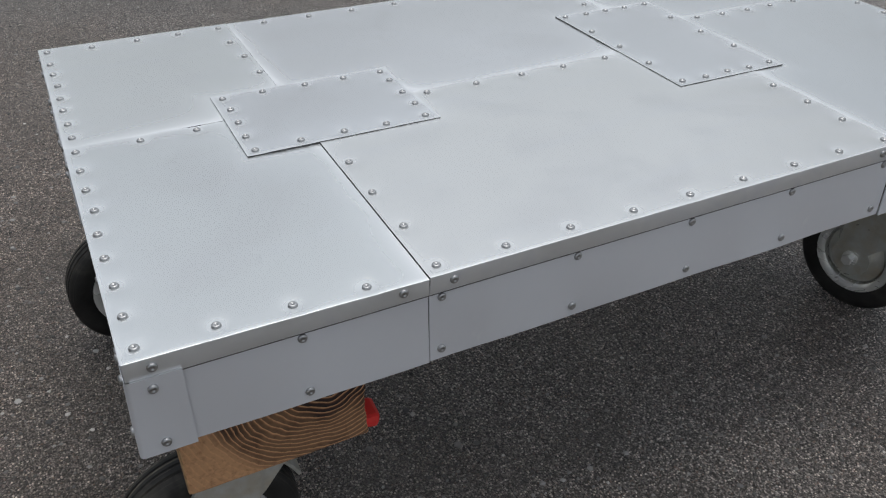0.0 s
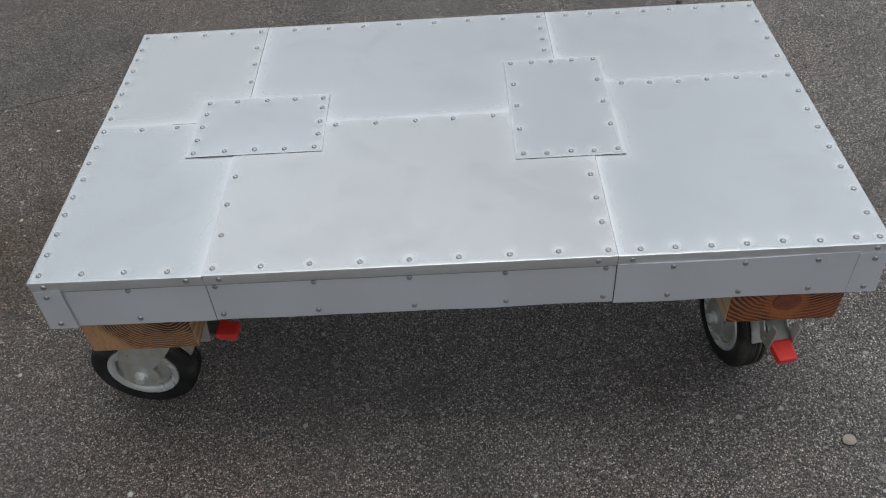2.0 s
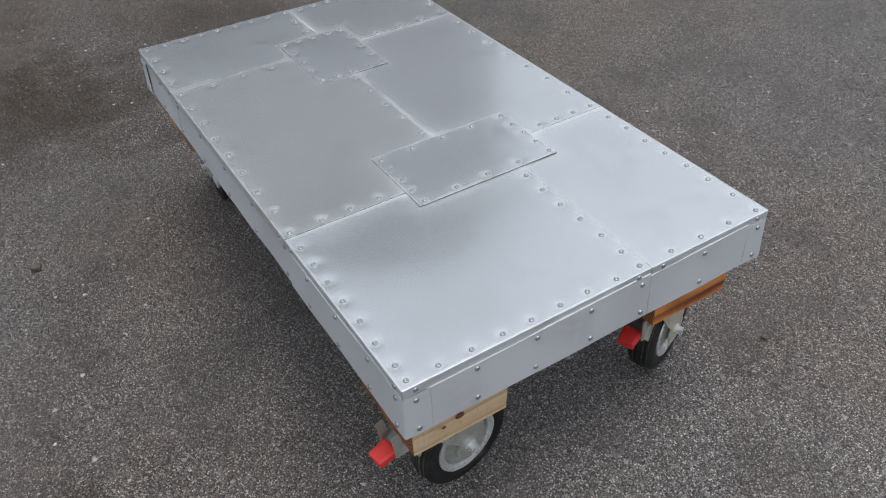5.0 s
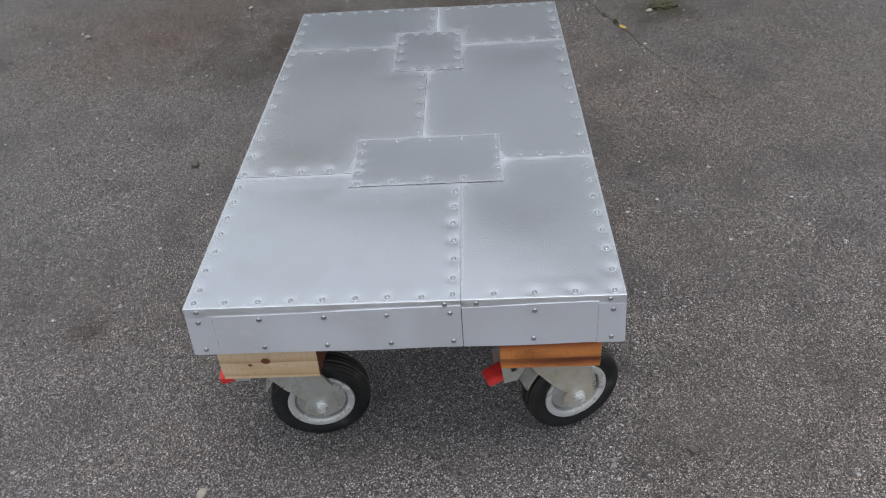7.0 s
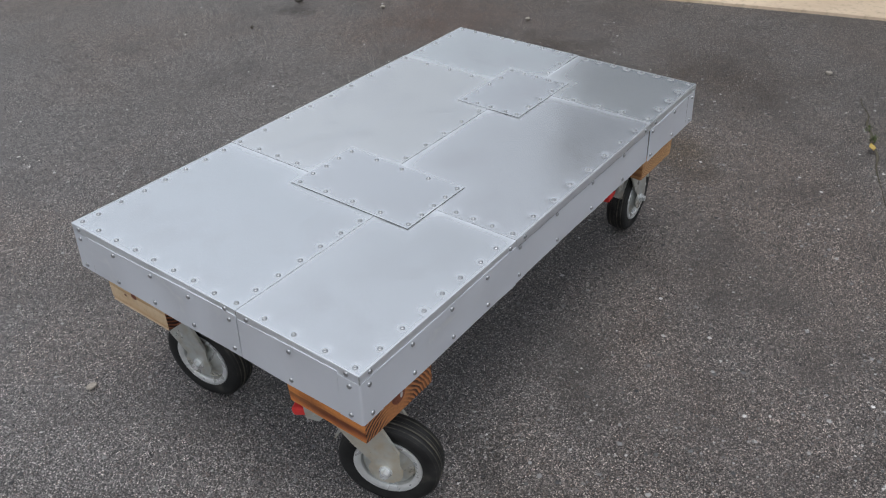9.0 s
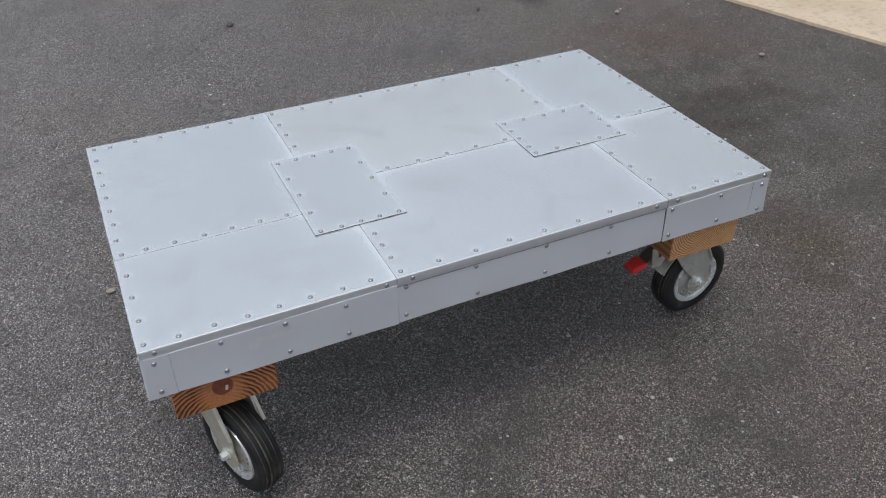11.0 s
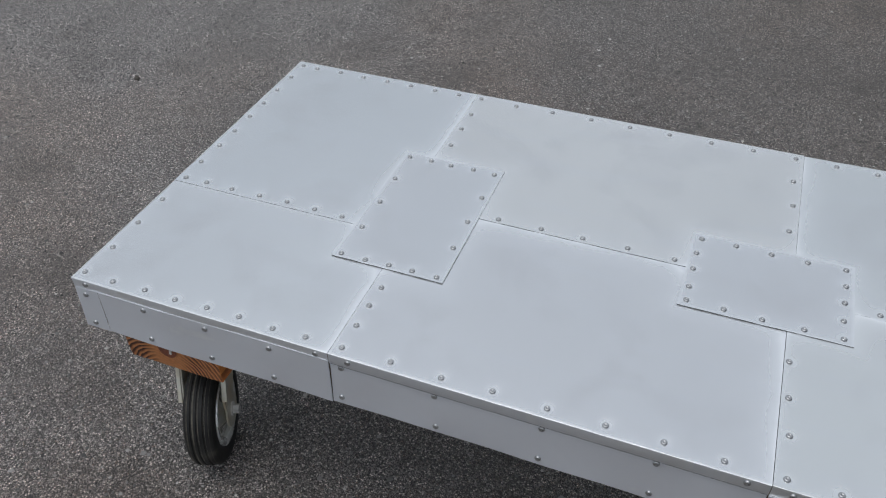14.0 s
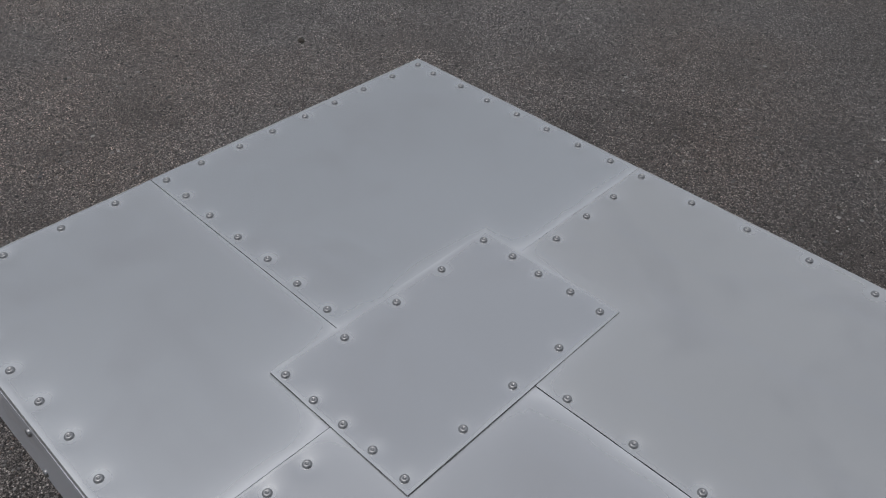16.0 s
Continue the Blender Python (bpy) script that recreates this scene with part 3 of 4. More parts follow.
def top_plate(name, x0, x1, y0, y1, level, outer, spots, seed, tilt=(0.0, 0.0), low="", label=""):
    """A thin plate, dished round its rivets and slightly buckled; at outer edges it folds down over the side."""
    gap = 0.0004
    ax0, ax1 = x0 + (BEND if "l" in outer else gap), x1 - (BEND if "r" in outer else gap)
    ay0, ay1 = y0 + (BEND if "f" in outer else gap), y1 - (BEND if "b" in outer else gap)
    nx, ny = max(4, int((ax1 - ax0) / 0.0045)), max(4, int((ay1 - ay0) / 0.0045))
    xs, ys = np.linspace(ax0, ax1, nx + 1), np.linspace(ay0, ay1, ny + 1)
    gx, gy = np.meshgrid(xs, ys, indexing="ij")
    flat = TOP - 0.0012 + level
    z = np.full_like(gx, flat)
    near = np.minimum.reduce([gx - x0, x1 - gx, gy - y0, y1 - gy])
    free = np.clip(near / 0.05, 0, 1)
    if outer:
        # pulled flat under the patches
        for qx0, qx1, qy0, qy1 in PATCHES:
            away = np.maximum.reduce([qx0 - gx, gx - qx1, qy0 - gy, gy - qy1])
            free *= np.clip(away / 0.05, 0, 1)
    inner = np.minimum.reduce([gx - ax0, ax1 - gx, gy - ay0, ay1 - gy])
    # bright halo painted into the colour along the plate's edges
    painted_light = (0.28 if outer else 0.5) * np.exp(-inner / 0.0035) + 0.26 * np.exp(-inner / 0.026)
    # painted glow on the lower sheet along every edge that lies over it
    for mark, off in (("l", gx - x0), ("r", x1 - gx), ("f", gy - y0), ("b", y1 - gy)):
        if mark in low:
            painted_light += 0.45 * np.exp(-off / 0.015)
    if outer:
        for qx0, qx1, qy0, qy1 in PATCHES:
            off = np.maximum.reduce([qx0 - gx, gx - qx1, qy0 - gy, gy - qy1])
            painted_light += 0.45 * np.exp(-np.maximum(off, 0.0) / 0.015)
    rng = random.Random(seed)
    # buckling between the rivet rows
    for k in range(7):
        a, f, ph = rng.uniform(0, 6.28), rng.uniform(9, 24), rng.uniform(0, 6.28)
        z += 0.00019 * free * np.sin(f * (gx * math.cos(a) + gy * math.sin(a)) + ph)
    z += tilt[0] * (gx - (x0 + x1) / 2) + tilt[1] * (gy - (y0 + y1) / 2)
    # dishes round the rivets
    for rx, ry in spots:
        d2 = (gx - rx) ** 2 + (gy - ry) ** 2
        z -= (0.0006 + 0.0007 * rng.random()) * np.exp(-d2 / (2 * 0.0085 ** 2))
        # painted bright ring round the rivet
        painted_light = np.maximum(painted_light, 0.60 * np.exp(-d2 / (2 * 0.0078 ** 2)))
        z += 0.0002 * np.exp(-d2 / (2 * 0.020 ** 2))
    verts = np.stack([gx, gy, z], -1).reshape(-1, 3).tolist()
    idx = np.arange((nx + 1) * (ny + 1)).reshape(nx + 1, ny + 1)
    q = np.stack([idx[:-1, :-1], idx[1:, :-1], idx[1:, 1:], idx[:-1, 1:]], -1).reshape(-1, 4).tolist()

    cut = [0] * len(q)

    def strip(line, outward, bent):
        """Edge of the plate: a fold over the side, or a short cut edge."""
        ox, oy = outward
        rows_ = [list(line)]
        steps = [(BEND * math.sin(radians(a)), BEND * (1 - math.cos(radians(a)))) for a in (30, 60, 90)] + [(BEND, BEND + 0.0012), (BEND - 0.0003, LIP + 0.0028), (BEND - 0.0010, LIP + 0.0043), (BEND - 0.0018, LIP + 0.0043)] if bent else [(0.0001, 0.0001), (0.0001, 0.0022), (0.0001, 0.0034)]
        for out, down in steps:
            made = []
            for i in line:
                x, y, zz = verts[i]
                zz = zz - down if down < LIP else TOP - down
                verts.append([x + ox * out, y + oy * out, zz])
                made.append(len(verts) - 1)
            rows_.append(made)
        for k, (a, b) in enumerate(zip(rows_, rows_[1:])):
            for i in range(len(a) - 1):
                q.append([a[i], b[i], b[i + 1], a[i + 1]])
                cut.append(int(k >= (5 if bent else 1)))

    strip(idx[:, 0].tolist(), (0, -1), "f" in outer)
    strip(idx[::-1, -1].tolist(), (0, 1), "b" in outer)
    strip(idx[0, ::-1].tolist(), (-1, 0), "l" in outer)
    strip(idx[-1, :].tolist(), (1, 0), "r" in outer)
    me = bpy.data.meshes.new(name)
    me.from_pydata(verts, [], q)
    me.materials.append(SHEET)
    me.materials.append(SHADED_EDGE)
    me.polygons.foreach_set("material_index", cut)
    # painted brightness per point; folds and cut edges get nearly full
    toned = me.attributes.new("painted_light", "FLOAT", "POINT")
    flat_lit = np.clip(painted_light, 0, 1).reshape(-1)
    toned.data.foreach_set("value", np.r_[flat_lit, np.full(len(verts) - len(flat_lit), 0.95)].astype(np.float32))
    bm = bmesh.new()
    bm.from_mesh(me)
    bmesh.ops.recalc_face_normals(bm, faces=bm.faces)
    bm.to_mesh(me)
    bm.free()
    me.polygons.foreach_set("use_smooth", [True] * len(me.polygons))
    me.set_sharp_from_angle(angle=radians(33))
    plate = part(name, me, None, table, label)
    plate.color = (*SHEET_TONES[seed], 1)
    high = {(x, y): z[int(round((x - ax0) / (ax1 - ax0) * nx)), int(round((y - ay0) / (ay1 - ay0) * ny))] for x, y in spots}
    rivets(plate, [(x, y, high[x, y] - 0.0002) for x, y in spots])
    return plate


# seams of the six plates and the two patches over their joints
S1, S2, B1, B2 = 0.406, 0.950, 0.374, 0.953
M1, M2, MID = 0.248, 0.311, 0.326
IN = 0.0125
R, B = LENGTH - 0.0110, WIDTH - 0.0145
F = 0.0155
spots_fl = row(IN, F, IN, 0.197, 4) + row(0.063, F, 0.368, F, 7)
spots_fm = row(0.42, F, 0.897, F, 8) + row(0.419, 0.057, 0.42, 0.137, 3)
spots_fr = row(0.965, F, R, F, 5) + row(0.963, 0.076, 0.957, 0.191, 3) + row(R, 0.058, R, 0.285, 7)
spots_bl = row(IN, 0.259, IN, B, 9) + row(0.054, 0.261, 0.30, 0.259, 6) + row(0.046, B, 0.342, B, 7)
spots_bm = row(0.385, B, 0.941, B, 9) + row(0.386, 0.499, 0.385, 0.605, 3) + row(0.942, 0.459, 0.941, 0.594, 3) + row(0.526, 0.335, 0.79, 0.336, 5)
spots_br = row(R, 0.323, R, B, 9) + row(1.005, B, 1.126, B, 3) + row(1.064, 0.321, 1.126, 0.321, 2)
spots_a = row(0.338, 0.180, 0.487, 0.180, 5) + row(0.337, 0.441, 0.484, 0.441, 5) + row(0.338, 0.246, 0.338, 0.376, 3) + row(0.486, 0.246, 0.485, 0.376, 3)
spots_b = row(0.820, 0.256, 1.019, 0.256, 5) + row(0.822, 0.395, 1.021, 0.395, 5) + row(0.819, 0.287, 0.820, 0.360, 3) + row(1.019, 0.289, 1.021, 0.361, 3)

PATCHES = [(0.325, 0.498, 0.171, 0.454), (0.808, 1.032, 0.245, 0.407)]
plate = "top_plate"
P_FL = top_plate(plate, 0, S1, 0, M1, 0.0, "lf", loose(spots_fl, 1), 1, low="r")
P_BL = top_plate(plate, 0, B1, M1, WIDTH, 0.0003, "lb", loose(spots_bl, 2), 2, low="r")
P_FM = top_plate(plate, S1, S2, 0, MID, 0.0003, "f", loose(spots_fm, 3), 3, low="br")
P_FR = top_plate(plate, S2, LENGTH, 0, M2, 0.0006, "fr", loose(spots_fr, 4), 4, tilt=(-0.003, 0.0), low="b")
P_BR = top_plate(plate, B2, LENGTH, M2, WIDTH, 0.0008, "rb", loose(spots_br, 5), 5, tilt=(0.010, 0.0), low="l")
P_BM = top_plate(plate, B1, B2, MID, WIDTH, 0.0010, "b", loose(spots_bm, 6), 6)
top_plate("patch_plate", *PATCHES[0], 0.0021, "", loose(spots_a, 7), 7, label="riveted rectangular patch over a seam")
top_plate("patch_plate", *PATCHES[1], 0.0021, "", loose(spots_b, 8), 8, label="riveted rectangular patch over a seam")

TURN_F = Matrix.Rotation(radians(90), 4, "X")
TURN_B = Matrix.Rotation(radians(-90), 4, "X")
TURN_L = Matrix.Rotation(radians(-90), 4, "Y")
TURN_R = Matrix.Rotation(radians(90), 4, "Y")
LIP_Z = TOP - 0.0085


def side_spot(face, along, z, out=0.0):
    return {"f": (along, -out, z), "b": (along, WIDTH + out, z), "l": (-out, along, z), "r": (LENGTH + out, along, z)}[face]


TURNS = {"f": TURN_F, "b": TURN_B, "l": TURN_L, "r": TURN_R}
for face, owner, places in (("f", P_FL, (0.023, 0.388)), ("f", P_FM, (0.434, 0.925)), ("f", P_FR, (0.973, 1.184)), ("b", P_BL, (0.02, 0.354)),
                            ("b", P_BM, (0.401, 0.930)), ("b", P_BR, (0.977, 1.179)), ("l", P_FL, (0.024, 0.225)), ("l", P_BL, (0.273, 0.655)),
                            ("r", P_FR, (0.024, 0.288)), ("r", P_BR, (0.335, 0.655))):
    rivets(owner, [side_spot(face, u, LIP_Z, -0.0003) for u in places], TURNS[face])


def lighten_sides(ob, amount=1.5):
    """Paints the sides paler and matter, standing in for side light they lack."""
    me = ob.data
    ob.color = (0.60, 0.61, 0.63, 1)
    me.attributes.new("painted_light", "FLOAT", "POINT").data.foreach_set("value", [amount] * len(me.vertices))


def skirt_panel(face, u0, u1, proud, places, seed, upper=(0.0165, 0.0165)):
    """A strip of sheet along one side: tucked behind the lip, or lapped over it with its own upper edge; it flares out a little downwards."""
    bm = bmesh.new()
    rng = random.Random(seed)
    n = max(2, int((u1 - u0) / 0.02))
    lo = SKIRT_LOW + rng.uniform(-0.0008, 0.0008)
    tucked = proud < 0
    flare = FLARE + 0.0014 if tucked else FLARE
    u0, u1 = (u0 - 0.006 * (u0 < 0.1), u1 + 0.006 * (u1 > (LENGTH if face in "fb" else WIDTH) - 0.1)) if tucked else (u0, u1)
    cols = []
    for i in range(n + 1):
        u = u0 + (u1 - u0) * i / n
        hi = TOP - upper[0] - (upper[1] - upper[0]) * i / n
        col = []
        for k in range(6):
            z = hi + (lo - hi) * k / 5 + (0.0007 * math.sin(19 * u + 1.7 * seed) if k == 0 else 0)
            wave = (0.0005 * math.sin(17 * u + seed + k * 0.9) + 0.0004 * math.sin(41 * u + 2.1 * seed)) * (k / 5 if tucked else 0.45)
            col.append(bm.verts.new(side_spot(face, u, z + (0.0007 * math.sin(23 * u + seed) if k == 5 else 0), proud + wave + flare * k / 5)))
        col.append(bm.verts.new(side_spot(face, u, lo + 0.0003, proud + flare - 0.0016)))
        col.append(bm.verts.new(side_spot(face, u, hi + 0.0007 * math.sin(19 * u + 1.7 * seed), proud - 0.0011)))
        cols.append(col)
    for a, b in zip(cols, cols[1:]):
        for k in range(6):
            bm.faces.new((a[k], a[k + 1], b[k + 1], b[k]))
        bm.faces.new((a[7], a[0], b[0], b[7]))
    for col in (cols[0], cols[-1]):
        back = [bm.verts.new(v.co + Vector(side_spot(face, 0, 0, -0.0016)) - Vector(side_spot(face, 0, 0, 0))) for v in col[:6]]
        for k in range(5):
            bm.faces.new((col[k], col[k + 1], back[k + 1], back[k]))
    bmesh.ops.recalc_face_normals(bm, faces=bm.faces)
    mid = Vector(side_spot(face, (u0 + u1) / 2, (hi + lo) / 2, 0.5))
    f0 = cols[0][0].link_faces[0]
    if f0.normal.dot(mid - f0.calc_center_median()) < 0:
        bmesh.ops.reverse_faces(bm, faces=bm.faces)
    panel = part("skirt_panel", bm, SHEET, table, smooth=True)
    panel.data.set_sharp_from_angle(angle=radians(40))
    lighten_sides(panel)
    rivets(panel, [side_spot(face, u + rng.uniform(-0.0015, 0.0015), TOP - down, proud + flare * (down - 0.016) / 0.076) for u in places for down in (0.0255, 0.0815)], TURNS[face])


C, FLARE = 0.041, 0.0028
skirt_panel("f", C + 0.0003, S1 - 0.0006, 0.0004, (0.116, 0.218, 0.317), 1, (0.0172, 0.0150))
skirt_panel("f", S1 + 0.0006, S2 - 0.0006, -0.0030, (0.421, 0.553, 0.69, 0.828), 2, (0.012, 0.012))
skirt_panel("f", S2 + 0.0006, LENGTH - C - 0.0003, 0.0005, (0.963, 1.079), 3, (0.0185, 0.0165))
skirt_panel("b", C + 0.0003, B1 - 0.0006, 0.0005, (0.097, 0.197, 0.296), 4, (0.0150, 0.0185))
skirt_panel("b", B1 + 0.0006, B2 - 0.0006, -0.0030, (0.388, 0.528, 0.663, 0.80, 0.94), 5, (0.012, 0.012))
skirt_panel("b", B2 + 0.0006, LENGTH - C - 0.0003, -0.0030, (1.064,), 6, (0.012, 0.012))
skirt_panel("l", C + 0.0003, M1 - 0.0006, 0.0007, (0.138,), 7, (0.0125, 0.0165))
skirt_panel("l", M1 + 0.0006, WIDTH - C - 0.0003, 0.0009, (0.264, 0.362, 0.46, 0.561), 8, (0.0115, 0.0180))
skirt_panel("r", C + 0.0003, M2 - 0.0006, 0.0007, (0.12, 0.21), 9, (0.0165, 0.0150))
skirt_panel("r", M2 + 0.0006, WIDTH - C - 0.0003, -0.0030, (0.325, 0.44, 0.555), 10, (0.012, 0.012))


def corner_plate(cx, cy, sx, sy):
    """A bent plate round one corner of the skirt."""
    bm = bmesh.new()
    out, hi, lo = 0.0007, TOP - 0.0172, SKIRT_LOW - 0.0004
    line = [(C, -out)] + [(0.004 - out - 0.004 * math.sin(radians(a)), 0.004 - out - 0.004 * math.cos(radians(a))) for a in (0, 30, 60, 90)] + [(-out, C)]
    inner = [(C, 0.0), (0.0, 0.0), (0.0, C)]
    place = lambda p, z: bm.verts.new((cx + sx * p[0], cy + sy * p[1], z))  # noqa: E731
    flared = lambda p, k: (p[0] - FLARE * k / 3 * (p[0] < 0.01), p[1] - FLARE * k / 3 * (p[1] < 0.01))  # noqa: E731
    cols = [[place(flared(p, k), hi + (lo - hi) * k / 3) for k in range(4)] for p in line]
    for a, b in zip(cols, cols[1:]):
        for k in range(3):
            bm.faces.new((a[k], a[k + 1], b[k + 1], b[k]))
    for z, k in ((hi, 0), (lo, 3)):
        i = [place(p, z) for p in inner]
        bm.faces.new([c[k] for c in cols] + i[::-1])
    bmesh.ops.recalc_face_normals(bm, faces=bm.faces)
    ob = part("corner_plate", bm, SHEET, table, smooth=True)
    ob.data.set_sharp_from_angle(angle=radians(35))
    lighten_sides(ob)
    fx, fy = ("l" if cx == 0 else "r"), ("f" if cy == 0 else "b")
    ux, uy = cx + sx * 0.018, cy + sy * 0.019
    for z, more in ((TOP - 0.028, 0.0004), (TOP - 0.083, 0.0024)):
        rivets(ob, [side_spot(fy, ux, z, out + more)], TURNS[fy])
        rivets(ob, [side_spot(fx, uy, z, out + more)], TURNS[fx])


for cx, sx in ((0, 1), (LENGTH, -1)):
    for cy, sy in ((0, 1), (WIDTH, -1)):
        corner_plate(cx, cy, sx, sy)

# wooden core under the sheet
part("core_board", box(bmesh.new(), (0.0045, 0.0045, SKIRT_LOW + 0.006), (LENGTH - 0.0045, WIDTH - 0.0045, TOP - 0.0085)), DARK_BOARD, table, "dark timber core under the metal cladding")

# timber blocks between the core and the castors
BLOCK_LOW = TOP - 0.180


def timber_block(cx, cy, mat, seed, label):
    bm = box(bmesh.new(), (-0.0835, -0.0825, BLOCK_LOW), (0.0835, 0.0825, SKIRT_LOW + 0.006), 0.003)
    bmesh.ops.subdivide_edges(bm, edges=[e for e in bm.edges if e.calc_length() > 0.05], cuts=8, use_grid_fill=True)
    for v in bm.verts:
        d = 0.0013 * noise.noise(v.co * 24 + Vector((seed, 0, 0))) + 0.0012 * noise.noise(v.co * 75 + Vector((0, seed, 0)))
        if v.co.z > BLOCK_LOW + 0.002:
            v.co.x += d * (1 if v.co.x > 0 else -1)
            v.co.y += d * (1 if v.co.y > 0 else -1)
        else:
            v.co.z += max(0, d)
    bmesh.ops.recalc_face_normals(bm, faces=bm.faces)
    bm.normal_update()
    for f in bm.faces:
        f.material_index = 0 if abs(f.normal.y) > 0.7 else 1
    ob = part("timber_block", bm, mat[0], table, label, at=Matrix.Translation((cx, cy, 0)))
    ob.data.materials.append(mat[1])
    return ob


def knot(block, x, z, y, rx, rz, turn=None):
    """A dark branch knot showing on a face of a block."""
    bm = bmesh.new()
    bmesh.ops.create_circle(bm, cap_ends=True, segments=20, radius=1, matrix=Matrix.Diagonal((rx, rz, 1, 1)))
    bmesh.ops.inset_region(bm, faces=list(bm.faces), thickness=0.002, depth=0.0012)
    m = Matrix.Translation((x, y, z)) @ (turn or Matrix.Rotation(radians(90), 4, "X"))
    part("knot", bm, KNOT, block, "dark reddish-brown branch knot", at=m)


CX0, CX1, CY0, CY1 = 0.1075, LENGTH - 0.1095, 0.1085, 0.573
block_fl = timber_block(CX0 + 0.005, CY0, WOODS["orange"], 1, "orange-brown pine block with dark growth rings and a knot")
timber_block(CX1, CY0, WOODS["tan"], 2, "tan pine block with wide curved growth rings")
block_bl = timber_block(CX0, CY1, WOODS["striped"], 3, "pale rough pine block with dark striped end grain")
timber_block(CX1, CY1, WOODS["pale"], 4, "pale pine block with fine dark end-grain rings")

knot(block_fl, -0.005, 0.275, -0.0832, 0.017, 0.019)
bm = box(bmesh.new(), (-0.0022, -0.0016, -0.0045), (0.0022, 0.0006, 0.0045), 0.0008)
part("splinter", bm, CHIP, block_fl, "small white chip stuck in the knot", at=Matrix.Translation((0.001, -0.0845, 0.270)) @ Matrix.Rotation(radians(12), 4, "Y"))
knot(block_bl, -0.002, 0.275, 0.0832, 0.021, 0.019, Matrix.Rotation(radians(-90), 4, "X"))
for y, z, size in ((0.0035, 0.272, 0.0062), (0.031, 0.2636, 0.0028)):
    knot(block_bl, -0.0842, z, y, size, size * 1.3, Matrix.Rotation(radians(-90), 4, "Y"))

# ------------------------------------------------------------------ castors
WHEEL_R = 0.092
HUB_X, HUB_Z = 0.058, WHEEL_R - BLOCK_LOW
half_tyre = [(0.0575, 0.0185), (0.064, 0.0225), (0.078, 0.0245), (0.089, 0.0235), (0.0952, 0.0185), (0.0962, 0.0118), (0.0945, 0.0110), (0.0945, 0.0088), (0.0968, 0.0080), (0.097, 0.0022), (0.0954, 0.0014)]
half_tyre = [(0.0575 + (r - 0.0575) * 0.873, o) for r, o in half_tyre]
tyre_profile = [(r, -o) for r, o in half_tyre] + half_tyre[::-1]
half_rim = [(0.0582, 0.016), (0.0615, 0.0218), (0.0608, 0.0246), (0.0570, 0.0250), (0.0520, 0.0232), (0.0490, 0.0215), (0.0484, 0.0080), (0.0462, 0.0075), (0.0452, 0.0165), (0.030, 0.0205), (0.024, 0.0255), (0.0, 0.0265)]
rim_profile = [(r, -o) for r, o in half_rim] + half_rim[::-1]
TYRE_MESH = mesh_of("tyre", lathe(tyre_profile, 64), TYRE, True)
TYRE_MESH.set_sharp_from_angle(angle=radians(40))
RIM_MESH = mesh_of("rim", lathe(rim_profile, 48), RIM, True)
RIM_MESH.set_sharp_from_angle(angle=radians(40))
RIM_MESH.materials.append(ZINC)
for face_ in RIM_MESH.polygons:
    if math.hypot(face_.center.x, face_.center.z) < 0.0485:
        face_.material_index = 1


def fork_mesh():
    bm = bmesh.new()
    cheek = [(-0.042, -0.016), (0.046, -0.016), (0.083, -0.088)] + [(HUB_X + 0.031 * math.cos(radians(a)), HUB_Z + 0.029 * math.sin(radians(a))) for a in (35, 10, -15, -40, -65, -90, -115, -140, -165, 168, 142)] + [(0.002, -0.085), (-0.032, -0.036)]
    for y in (-0.0335, 0.0305):
        prism(bm, cheek, y, y + 0.003)
    # bent flange along the leading edge of each cheek
    lead = [(0.046, -0.016), (0.0495, -0.016), (0.0855, -0.086), (0.0825, -0.088)]
    for y0, y1 in ((-0.0390, -0.0330), (0.0330, 0.0390)):
        prism(bm, lead, y0, y1)
    # bridge over the wheel and the swivel race
    box(bm, (-0.042, -0.0335, -0.0185), (0.046, 0.0335, -0.0150), 0.001)
    for z0, z1, r in ((-0.0155, -0.009, 0.033), (-0.0092, -0.0055, 0.038)):
        bmesh.ops.create_cone(bm, cap_ends=True, segments=32, radius1=r, radius2=r, depth=z1 - z0, matrix=Matrix.Translation((0, 0, (z0 + z1) / 2)))
    return mesh_of("caster", bm, ZINC)


def hex_bolt(bm, at, r, depth, axis="Y"):
    m = Matrix.Translation(at)
    if axis == "Y":
        m = m @ Matrix.Rotation(radians(90), 4, "X")
    bmesh.ops.create_cone(bm, cap_ends=True, segments=6, radius1=r, radius2=r * 0.94, depth=depth, matrix=m)
    return bm


PLATE_MESH = mesh_of("mounting_plate", box(bmesh.new(), (-0.062, -0.05, -0.0055), (0.062, 0.05, -0.0012), 0.0015), ZINC)
FORK_MESH = fork_mesh()
bm = bmesh.new()
for y in (-1, 1):
    bmesh.ops.create_cone(bm, cap_ends=True, segments=24, radius1=0.012, radius2=0.012, depth=0.002, matrix=Matrix.Translation((HUB_X, y * 0.0345, HUB_Z)) @ Matrix.Rotation(radians(90), 4, "X"))
    hex_bolt(bm, (HUB_X, y * 0.0405, HUB_Z), 0.0085, 0.010)
bmesh.ops.create_cone(bm, cap_ends=True, segments=16, radius1=0.0045, radius2=0.0045, depth=0.09, matrix=Matrix.Translation((HUB_X, 0, HUB_Z)) @ Matrix.Rotation(radians(90), 4, "X"))
AXLE_MESH = mesh_of("axle_bolt", bm, RIM)
BOLT_MESH = mesh_of("mounting_bolt", hex_bolt(bmesh.new(), (0, 0, -0.0085), 0.0075, 0.006, "Z"), BOLT)

